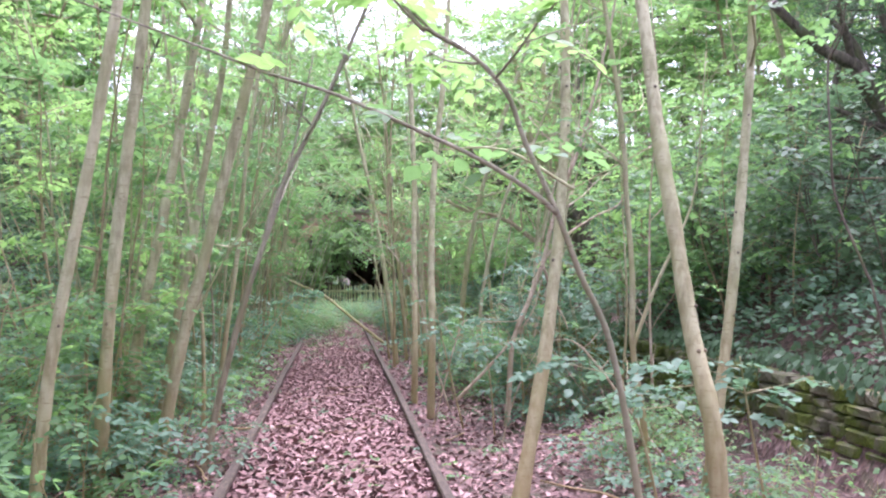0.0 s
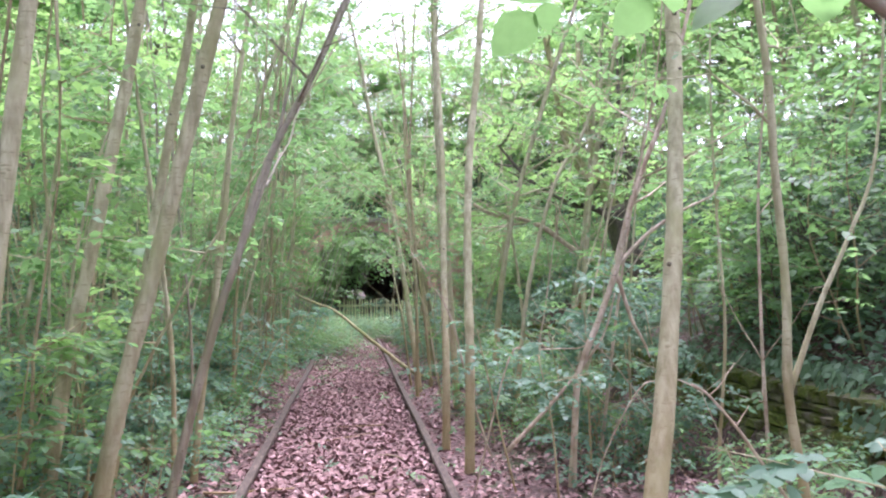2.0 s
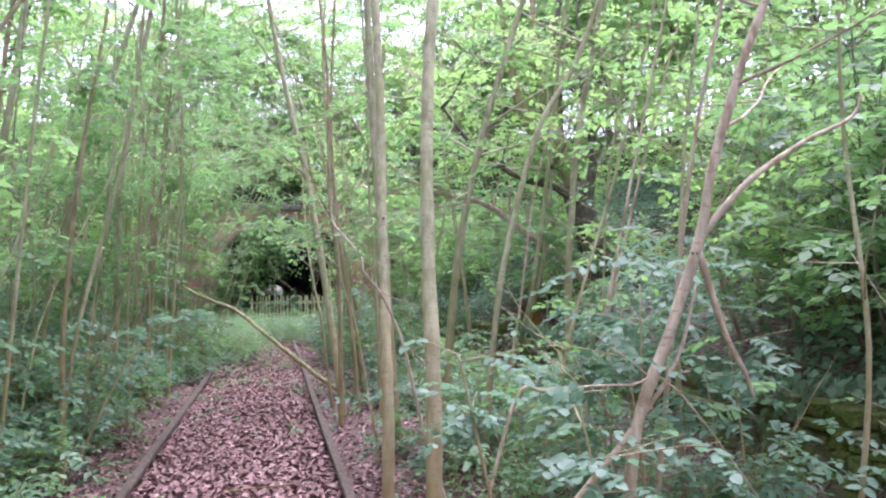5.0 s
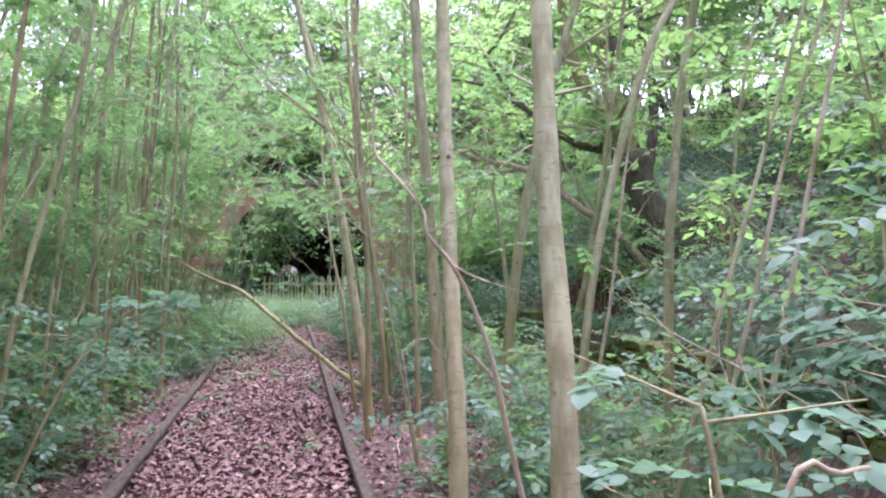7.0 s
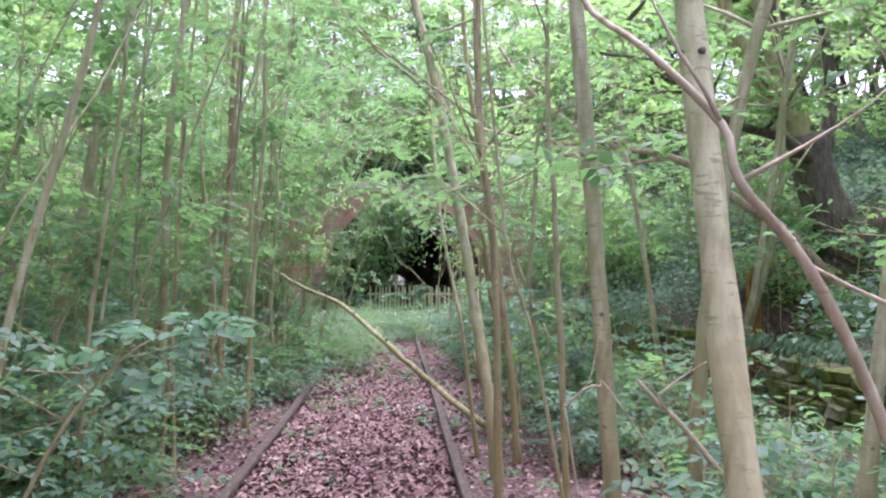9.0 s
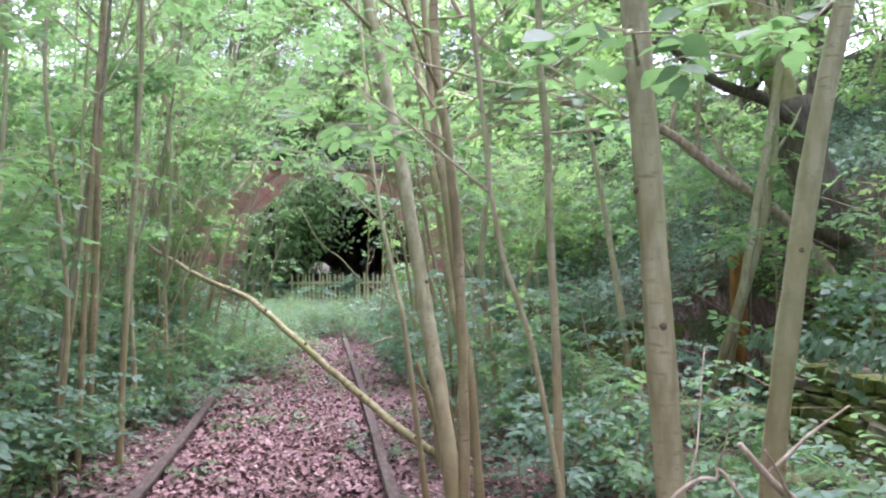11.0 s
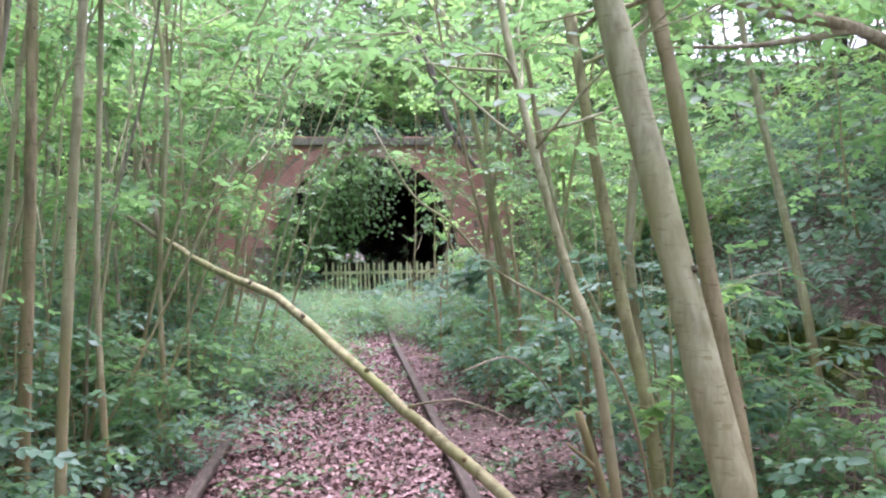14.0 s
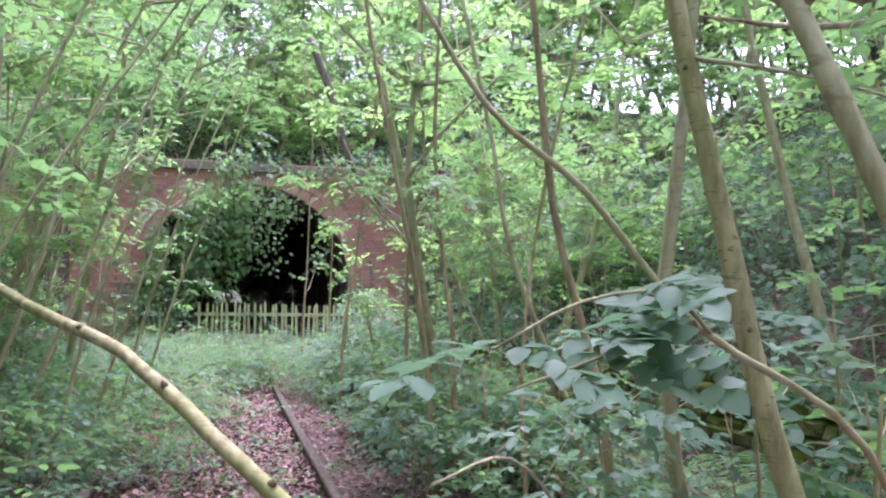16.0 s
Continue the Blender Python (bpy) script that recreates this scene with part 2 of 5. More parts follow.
def leaf_mesh(name, at, axis, normal, length, material, wide=0.5, fold=0.12, droop=0.12, simple=False, fine=False):
    """Many leaves in one mesh: two folded quads each and pointed at the tip, or a single folded quad for small or far ones."""
    n = len(at)
    axis = unit(axis)
    side = unit(np.cross(axis, normal))
    normal = np.cross(side, axis)
    L = length[:, None]
    W = L * wide * 0.5
    if simple:
        v = np.stack([at, at + axis * L * 0.45 + side * W * 1.15 + normal * W * fold, at + axis * L - normal * L * droop, at + axis * L * 0.45 - side * W * 1.15 + normal * W * fold], 1)
        corners = np.array([[0, 1, 2, 3]])
    elif fine:
        rows = []
        for s, w in ((0.0, 0.08), (0.14, 0.62), (0.36, 1.0), (0.6, 0.88), (0.83, 0.45), (1.0, 0.03)):
            mid = at + axis * L * s - normal * L * droop * s * s
            rows += [mid - side * W * w + normal * W * fold * w, mid, mid + side * W * w + normal * W * fold * w]
        v = np.stack(rows, 1)
        corners = np.array([(3 * j + k, 3 * j + k + 1, 3 * j + k + 4, 3 * j + k + 3) for j in range(5) for k in range(2)])
    else:
        v = np.stack([at, at + axis * L * 0.25 + side * W * 0.9 + normal * W * fold, at + axis * L * 0.68 + side * W * 0.9 + normal * (W * fold - L * droop * 0.4), at + axis * L - normal * L * droop,
                      at + axis * L * 0.68 - side * W * 0.9 + normal * (W * fold - L * droop * 0.4), at + axis * L * 0.25 - side * W * 0.9 + normal * W * fold], 1)
        corners = np.array([[0, 1, 2, 3], [0, 3, 4, 5]])
    k, q = v.shape[1], len(corners)
    loops = ((np.arange(n) * k)[:, None] + corners.reshape(1, -1)).ravel()
    me = bpy.data.meshes.new(name)
    me.vertices.add(n * k)
    me.vertices.foreach_set("co", v.ravel())
    me.loops.add(n * q * 4)
    me.loops.foreach_set("vertex_index", loops.astype(np.int32))
    me.polygons.add(n * q)
    me.polygons.foreach_set("loop_start", np.arange(0, n * q * 4, 4, dtype=np.int32))
    me.materials.append(material)
    me.update(calc_edges=True)
    return me


def sprays(at, along, reach, pairs, size, rs):
    """Leaflets in pairs along a stalk, as on ash or elder: places, axes, normals and lengths."""
    n = len(at)
    along = unit(along)
    up = np.tile(np.array([0.0, 0.0, 1.0]), (n, 1)) + rs.normal(0, 0.22, (n, 3))
    side = unit(np.cross(along, up))
    up = np.cross(side, along)
    P, A, N, S = [], [], [], []
    for j in range(pairs):
        s = (j + 0.7) / pairs
        foot = at + along * (reach[:, None] * s) - up * (reach[:, None] * 0.25 * s * s)
        for k in (-1, 1):
            P.append(foot)
            A.append(side * k * 0.85 + along * 0.5 - up * 0.12 + rs.normal(0, 0.18, (n, 3)))
            N.append(up + rs.normal(0, 0.25, (n, 3)))
            S.append(size * rs.uniform(0.75, 1.2, n) * (1 - 0.25 * abs(s - 0.5)))
    P.append(at + along * reach[:, None] - up * (reach[:, None] * 0.25))
    A.append(along - up * 0.3 + rs.normal(0, 0.1, (n, 3)))
    N.append(up + rs.normal(0, 0.2, (n, 3)))
    S.append(size * rs.uniform(0.9, 1.25, n))
    return np.concatenate(P), np.concatenate(A), np.concatenate(N), np.concatenate(S)


# ---- the lie of the land ----
def land(x, y):
    """Height of the ground: a level track bed in a cutting, and the hill through which the tunnel goes."""
    wob = noise.noise(Vector((x * 0.45, y * 0.45, 0.3)))
    fine = noise.noise(Vector((x * 2.1, y * 2.1, 4.3)))
    foot_right = 5.6 if 15.6 < y < 17.8 else 3.85
    z = 0.0
    left = -x - 3.12
    if left > 0:
        z = 0.55 + min(0.58 * left, 2.2 + 0.42 * left, 6.0 + 0.1 * left)
    right = x - foot_right
    if right > 0:
        z = 0.62 + min(0.60 * right, 2.0 + 0.42 * right, 6.0 + 0.1 * right)
    if 32.4 < y < 48.1:
        z = max(z, 4.05 + 0.46 * (y - 32.4) - (1.05 * max(0.0, y - 43)))
    bank = min(1.0, abs(z))
    z += bank * (0.25 * wob + 0.1 * fine) if z > 0 else 0.0
    return z + 0.02 * fine + (0.05 * wob if 0.9 < abs(x) else 0.0)


def grid_ground():
    near = list(np.arange(-14, 14.01, 0.4))
    xs = [-420, -200, -100, -60, -40, -30, -24, -20, -17] + near + [17, 20, 24, 30, 40, 60, 100, 200, 420]
    ys = [-420, -200, -100, -60, -40, -25, -16, -11, -8] + list(np.arange(-6, 32.2, 0.4)) + [32.22, 32.46] + list(np.arange(33, 48, 0.8)) + [48.04, 48.24] + [49, 50, 52, 55, 60, 70, 90, 140, 240, 460]
    verts = [(x, y, land(x, y)) for y in ys for x in xs]
    w = len(xs)
    faces = []
    for j in range(len(ys) - 1):
        for i in range(w - 1):
            if ys[j] in (32.22, 48.04) and -2.2 < xs[i] < 3.2:
                continue
            faces.append((j * w + i, j * w + i + 1, (j + 1) * w + i + 1, (j + 1) * w + i))
    return raw("ground", verts, faces, SOIL)


tagged(new("ground", grid_ground()), "woodland cutting floor of brown soil with green banks", "ground", kind="structure")


# ---- rails ----
def rail(x, y0, y1, seed, sunk):
    """Bullhead rail with head, web and foot, a little uneven along its length."""
    rng = random.Random(seed)
    outline = [(-0.036, 0.14), (-0.028, 0.15), (0.028, 0.15), (0.036, 0.14), (0.036, 0.112), (0.012, 0.098), (0.011, 0.045), (0.04, 0.03), (0.065, 0.018), (0.065, 0.0),
               (-0.065, 0.0), (-0.065, 0.018), (-0.04, 0.03), (-0.011, 0.045), (-0.012, 0.098), (-0.036, 0.112)]
    n = len(outline)
    ys = list(np.arange(y0, y1 + 0.01, 0.75))
    verts, faces = [], []
    for y in ys:
        dx, dz = 0.008 * math.sin(y * 0.7 + seed) + rng.uniform(-0.003, 0.003), 0.008 * math.sin(y * 0.45 + 2 * seed)
        verts += [(x + dx + u, y, -sunk + dz + v) for u, v in outline]
    for j in range(len(ys) - 1):
        for k in range(n):
            a, b = j * n + k, j * n + (k + 1) % n
            faces.append((a, a + n, b + n, b))
    faces += [tuple(range(n)), tuple(range((len(ys) - 1) * n, len(ys) * n))[::-1]]
    return raw("rail", verts, faces, RUST, smooth=False)


for x, seed, sunk in ((0.745, 1, 0.04), (-0.765, 2, 0.05)):
    tagged(new("rail", rail(x, -14, 47.5, seed, sunk)), "rusted steel railway rail half buried in dead leaves", "rail", "pair of rails")


# ---- dead leaves on the track bed ----
def litter():
    rs = np.random.RandomState(5)
    n = 95000
    x = np.where(rs.rand(n) < 0.5, rs.uniform(-0.75, 0.75, n), rs.uniform(-2.6, 2.9, n))
    y = -2.5 + 33.0 * rs.rand(n) ** 1.15
    z = np.array([land(a, b) for a, b in zip(x, y)]) + rs.uniform(0.004, 0.035, n) * np.where(abs(x) < 0.72, 1.3, 1.0)
    ang = rs.uniform(0, 2 * np.pi, n)
    axis = np.stack([np.cos(ang), np.sin(ang), rs.normal(0, 0.28, n)], 1)
    up = np.stack([rs.normal(0, 0.38, n), rs.normal(0, 0.38, n), np.ones(n)], 1)
    return leaf_mesh("leaf_litter", np.stack([x, y, z], 1), axis, up, rs.uniform(0.035, 0.088, n) * np.clip(1.15 - 0.02 * y, 0.65, 1.0), LITTER, 0.52, 0.55, 0.25, simple=True)


tagged(new("leaf_litter", litter()), "pinkish brown dead leaves covering the track bed", "leaf litter", kind="stuff")


# ---- trees ----
def branch_line(start, heading, length, rng, lift=0.25, steps=5):
    pts, p, d = [Vector(start)], Vector(start), Vector(heading).normalized()
    for _ in range(steps):
        d = (d + Vector((rng.uniform(-0.2, 0.2), rng.uniform(-0.2, 0.2), lift * rng.uniform(0.0, 0.6)))).normalized()
        p = p + d * (length / steps)
        pts.append(p.copy())
    return pts


def leafy(branches, count, reach, pairs, size, material, rs, name="crown", spread=0.12, simple=False, wide=0.56, fine=False):
    """Leaf sprays along the outer parts of the branches."""
    at, along = [], []
    for _ in range(count):
        b = branches[rs.randint(len(branches))]
        i = rs.randint(max(1, len(b) // 3), len(b))
        d = (b[i] - b[i - 1]).normalized()
        p = b[i - 1].lerp(b[i], rs.rand())
        turn = rs.uniform(0, 2 * np.pi)
        at.append(np.array(p) + rs.normal(0, spread, 3) * 0.4)
        along.append(np.array([d.x * 0.7 + math.cos(turn), d.y * 0.7 + math.sin(turn), rs.normal(0.0, 0.18)]))
    P, A, N, S = sprays(np.array(at), np.array(along), reach * rs.uniform(0.6, 1.2, count), pairs, size, rs)
    return leaf_mesh(name, P, A, N, S, material, wide, simple=simple, fine=fine)


def tree(line, radius, top, label, seed, bark=None, leaf=None, boughs=9, low=0.35, bough=1.2, count=120, forks=(), name="young_tree", reach=0.22, pairs=4, size=0.062, group="slender trees beside the track"):
    """A slender tree: a knotted trunk along line, thin boughs and a crown of leaf sprays. line starts low and is carried down to the ground and up to top."""
    bark, leaf = bark or BARK, leaf or LEAF
    rng, rs = random.Random(seed), np.random.RandomState(seed)
    p = [Vector(q) for q in line]
    if p[0].y > 11 and radius > 0.025:  # broader crowns where the trees close over the track
        boughs, bough, count = 12, 1.7, count + 70
    down = (p[0] - p[1]).normalized()
    ground = land(p[0].x, p[0].y) - 0.12
    if p[0].z > ground + 0.05:
        k = (p[0].z - ground) / max(0.4, -down.z)
        p.insert(0, Vector((p[0].x + down.x * k * 0.7, p[0].y, ground)))
    rise = (p[-1] - p[-2]).normalized()
    while p[-1].z < top:
        rise = (rise + Vector((rng.uniform(-0.1, 0.1), rng.uniform(-0.1, 0.1), 0.08))).normalized()
        p.append(p[-1] + rise * 1.3)
    if name == "thin_tree":
        p = [p[0]] + [q + Vector((rng.uniform(-0.045, 0.045), rng.uniform(-0.05, 0.05), 0)) for q in p[1:]]
    foot = Vector((p[0].x, p[0].y, p[0].z))
    pts = [q - foot for q in curve_points(p, 5)]
    total = max(q.z for q in pts) or 1
    radii = []
    for q in pts:
        f = min(1, max(0, q.z / total))
        r = radius * (1.0 - 0.72 * f) * (1 + 0.35 * math.exp(-q.z * 6))
        radii.append(r * rng.uniform(0.93, 1.08))
    thing = base_of(name, foot, label, "tree", group)
    stem = tube(pts, radii, 10, rng, 0.04)
    knots = []
    for _ in range(12 if radius > 0.028 else 3):
        i = rng.randrange(2, max(3, len(pts) - 2))
        a = rng.uniform(0, 6.28)
        out = Vector((math.cos(a), math.sin(a), 0.35))
        q = pts[i] + out * radii[i] * 0.7
        knots.append(tube([q, q + out * radii[i] * 0.38, q + out * radii[i] * 0.44], [radii[i] * 0.34, radii[i] * 0.22, radii[i] * 0.1], 7, rng, 0.2))
    trunk = part("trunk", raw("trunk", *stem, bark), thing)
    for k in knots:
        part("knot", raw("knot", *k, BARK_DARK), trunk, "dark branch scar")
    lines = []
    for f in forks:
        pts2 = [q - foot for q in curve_points([Vector(q) for q in f], 4)]
        n = len(pts2)
        part("limb", raw("limb", *tube(pts2, [radius * 0.62 * (1 - 0.75 * i / n) for i in range(n)], 7, rng, 0.05), bark), thing)
        lines.append(pts2)
    for _ in range(boughs):
        i = min(len(pts) - 2, int(len(pts) * rng.uniform(low, 1.0)))
        a = rng.uniform(0, 6.28)
        b = branch_line(pts[i], (math.cos(a), math.sin(a), rng.uniform(0.1, 0.9)), bough * rng.uniform(0.5, 1.2), rng)
        r = max(0.006, min(radii[i] * 0.45, 0.02))
        limb = part("branch", raw("branch", *tube(b, [r * (1 - 0.14 * k) for k in range(len(b))], 5), bark), thing)
        lines.append(b)
        for _ in range(2):
            k = rng.randrange(2, len(b))
            a2 = a + rng.uniform(-1.2, 1.2)
            c = branch_line(b[k], (math.cos(a2), math.sin(a2), rng.uniform(-0.1, 0.5)), bough * rng.uniform(0.3, 0.6), rng, 0.1, 4)
            part("twig", raw("twig", *tube(c, [r * 0.5 * (1 - 0.17 * m) for m in range(len(c))], 4), bark), limb)
            lines.append(c)
    if count and lines:
        part("crown", leafy(lines, count, reach, pairs, size, leaf, rs), thing)
    return thing


def plane(y, points):
    return [(x, y, z) for x, z in points]


GREY = "slender young tree with smooth grey-brown bark beside the old track"
PALE = "thin pale-barked sapling with compound green leaves in the undergrowth"
BROWN = "slender brown-barked tree with mossy foot beside the rail"
# right of the track
tree([(1.17, 5.1, 0.1), (1.4, 5.37, 0.95), (1.58, 5.64, 1.81), (1.71, 5.9, 2.66), (1.79, 6.17, 3.52)], 0.052, 8.5, GREY, 11, low=0.5, count=130)
tree([(1.57, 3.2, 0.81), (1.54, 3.36, 1.3), (1.53, 3.52, 1.8), (1.52, 3.68, 2.29), (1.53, 3.84, 2.78)], 0.043, 8, GREY, 12, low=0.5, count=110)
tree([(2.41, 4.91, 0.59), (2.56, 5.01, 1.27), (2.69, 5.11, 1.96), (2.81, 5.22, 2.64), (2.91, 5.32, 3.32)], 0.04, 8, GREY, 13, low=0.5, count=120)
tree(plane(5.6, [(2.19, 0.54), (2.12, 1.02), (2.12, 1.54), (2.08, 2.11), (2.04, 2.72)]), 0.026, 6, PALE, 14, low=0.5, count=90,
     forks=[plane(5.6, [(2.12, 1.02), (2.29, 1.45), (2.45, 1.78), (2.61, 2.2), (2.7, 3.2)])])
tree(plane(2.75, [(1.06, 0.76), (0.96, 1.3), (0.85, 1.55), (0.77, 1.76), (0.65, 2.02), (0.59, 2.18), (0.47, 2.31), (0.31, 2.4), (0.21, 2.5)]), 0.016, 3.4,
     "leaning grey sapling whose long bough arches over the track", 15, bark=BARK_GREY_DARK, low=0.6, boughs=5, bough=0.7, count=34, leaf=LEAF_YOUNG, size=0.075,
     forks=[plane(2.75, [(0.77, 1.76), (0.69, 1.83), (0.51, 1.94), (0.29, 2.04), (0.0, 2.16), (-0.24, 2.23), (-0.43, 2.3), (-0.63, 2.37), (-0.86, 2.45)])])
tree([(1.02, 8.66, 0.94), (1.03, 8.82, 1.61), (1.06, 8.99, 2.28), (1.12, 9.15, 2.95), (1.21, 9.31, 3.62)], 0.042, 9, GREY, 16, low=0.5)
tree([(0.93, 9.63, 0.7), (0.94, 9.82, 1.38), (0.95, 10.01, 2.06), (0.97, 10.2, 2.73), (0.97, 10.4, 3.41)], 0.038, 9, GREY, 17, low=0.5)
tree([(1.33, 12.06, 0.35), (1.29, 12.06, 1.0), (1.25, 12.06, 1.64), (1.2, 12.06, 2.28), (1.15, 12.05, 2.93)], 0.046, 9, GREY, 19, low=0.45)
tree([(1.95, 12.64, 0.56), (1.98, 12.56, 1.21), (2.05, 12.49, 1.87), (2.16, 12.41, 2.52), (2.32, 12.33, 3.17)], 0.046, 8, GREY, 20, low=0.45)
tree([(0.98, 14.0, 0.44), (0.9, 14.17, 1.08), (0.82, 14.35, 1.71), (0.72, 14.52, 2.35), (0.62, 14.7, 2.98)], 0.046, 8, GREY, 21, low=0.45)
tree([(0.95, 13.41, 0.59), (0.95, 13.44, 1.06), (0.94, 13.48, 1.54), (0.9, 13.51, 2.01), (0.85, 13.55, 2.48)], 0.026, 7, BROWN, 22, bark=BARK_BROWN, low=0.45)
tree([(1.2, 14.59, 0.75), (1.16, 14.65, 1.13), (1.12, 14.71, 1.52), (1.08, 14.77, 1.9), (1.03, 14.83, 2.29)], 0.029, 7.5, BROWN, 23, bark=BARK_BROWN, low=0.45)
tree([(0.83, 14.73, 1.02), (0.78, 14.85, 1.31), (0.73, 14.96, 1.6), (0.69, 15.07, 1.88), (0.66, 15.19, 2.17)], 0.018, 5.5, PALE, 24, low=0.4)
tree([(1.38, 15.79, 0.68), (1.31, 15.87, 1.1), (1.26, 15.95, 1.53), (1.21, 16.03, 1.95), (1.17, 16.12, 2.37)], 0.033, 7.5, BROWN, 25, bark=BARK_MOSSY, low=0.45)
tree([(1.35, 13.3, 0.64), (1.33, 13.26, 1.08), (1.3, 13.23, 1.53), (1.28, 13.2, 1.97), (1.24, 13.17, 2.42)], 0.022, 6, PALE, 26, low=0.4)
tree(plane(12.4, [(1.02, 1.06), (0.96, 1.29), (0.9, 1.47), (0.87, 1.64), (0.85, 1.82)]), 0.011, 4.5, PALE, 29, low=0.5, boughs=4, count=30)
# left of the track
tree([(-1.19, 6.37, 0.94), (-1.02, 6.36, 1.63), (-0.86, 6.35, 2.32), (-0.7, 6.35, 3.01), (-0.54, 6.34, 3.7)], 0.05, 9, GREY, 31, low=0.5)
tree(plane(7.4, [(-1.41, 1.15), (-1.31, 1.66), (-1.18, 2.52), (-1.02, 3.48)]), 0.042, 8.5, GREY, 32, low=0.5)
tree([(-1.53, 6.58, 1.14), (-1.43, 6.61, 1.69), (-1.34, 6.65, 2.24), (-1.25, 6.69, 2.79), (-1.17, 6.72, 3.35)], 0.045, 8.5, GREY, 33, low=0.5)
tree(plane(5.4, [(-1.47, 0.85), (-1.41, 1.75), (-1.32, 2.59), (-1.24, 3.34)]), 0.046, 8.5, GREY, 34, low=0.5)
tree(plane(4.5, [(-1.56, 0.41), (-1.5, 1.06), (-1.42, 1.57), (-1.3, 2.26), (-1.21, 2.85)]), 0.038, 8, GREY, 35, low=0.5)
tree(plane(6.5, [(-0.93, 0.5), (-0.72, 1.35), (-0.6, 1.72), (-0.44, 2.25), (-0.12, 2.9)]), 0.03, 5.0, "dull grey thin forked sapling leaning towards the track", 36, bark=BARK_GREY_DARK, low=0.5, count=50,
     forks=[plane(6.5, [(-0.66, 1.55), (-0.5, 2.0), (-0.36, 2.5), (-0.2, 3.3)])])
tree(plane(8.6, [(-1.16, 0.76), (-1.03, 1.79), (-0.94, 2.89), (-0.86, 3.48)]), 0.03, 7, GREY, 37, low=0.5)
tree(plane(16.6, [(-1.49, 0.19), (-1.43, 1.58), (-1.39, 3.1)]), 0.035, 8, BROWN, 38, bark=BARK_BROWN, low=0.4)
tree(plane(16.0, [(-1.09, 0.65), (-1.04, 1.55), (-0.96, 2.89)]), 0.026, 7, GREY, 39, low=0.4)
tree(plane(15.8, [(-1.33, 0.43), (-1.28, 1.56), (-1.2, 2.83)]), 0.022, 7, BROWN, 40, bark=BARK_BROWN, low=0.4)


tree([(-2.45, 14.54, 0.3), (-2.28, 14.54, 1.13), (-2.1, 14.54, 1.86), (-1.9, 14.54, 3.0), (-1.62, 14.54, 3.76)], 0.05, 8.5, GREY, 44, low=0.5)
tree([(-2.6, 13.3, 0.3), (-2.5, 13.3, 1.5), (-2.36, 13.3, 2.7), (-2.18, 13.3, 4.0)], 0.046, 8.5, GREY, 45, low=0.5)
tree([(-2.75, 13.9, 0.3), (-2.72, 13.9, 1.2), (-2.62, 13.9, 2.6), (-2.5, 13.9, 4.0)], 0.036, 8, BROWN, 46, bark=BARK_BROWN, low=0.5)
tree([(-1.6, 14.84, 0.3), (-1.56, 14.84, 1.01), (-1.53, 14.84, 2.4), (-1.44, 14.84, 3.39), (-1.3, 14.84, 4.13)], 0.042, 8.5, GREY, 48, low=0.5)
tree([(-2.03, 20.83, -0.03), (-1.98, 20.83, 0.29), (-1.9, 20.83, 0.97), (-1.84, 20.83, 2.11)], 0.03, 6, PALE, 27, low=0.5)
# more stems right of the track, farther back
tree(plane(11.0, [(1.91, 0.44), (2.05, 1.57), (2.36, 2.72), (2.7, 3.31), (2.99, 4.07)]), 0.03, 7, PALE, 41, low=0.45)
tree(plane(12.0, [(2.99, 0.13), (2.99, 1.51), (3.03, 2.07), (3.08, 2.65), (3.19, 3.31)]), 0.04, 7.5, PALE, 42, low=0.45)
tree(plane(8.0, [(1.73, 0.42), (1.77, 0.87), (1.94, 1.3), (2.09, 1.7), (2.16, 2.01), (2.32, 2.49), (2.52, 3.01)]), 0.03, 5.5, "crooked pale sapling with dead side branches", 43, bark=DEADWOOD, low=0.55, count=70,
     forks=[plane(8.0, [(2.09, 1.7), (2.33, 1.95), (2.62, 2.14), (2.87, 2.26), (2.94, 2.37)]), plane(8.0, [(2.08, 1.66), (2.2, 1.29), (2.3, 1.1), (2.34, 0.99)]),
            plane(8.0, [(1.2, 0.3), (1.48, 0.58), (1.77, 0.9), (1.97, 1.17), (2.07, 1.5)])])


tree(plane(19.55, [(2.5, 0.4), (2.42, 0.65), (2.24, 1.05), (1.98, 1.73), (1.85, 2.45)]), 0.024, 6, PALE, 49, low=0.45)
tree(plane(19.8, [(1.49, 0.3), (1.48, 0.64), (1.36, 1.52), (1.25, 2.01)]), 0.022, 5.5, BROWN, 50, bark=BARK_BROWN, low=0.45)


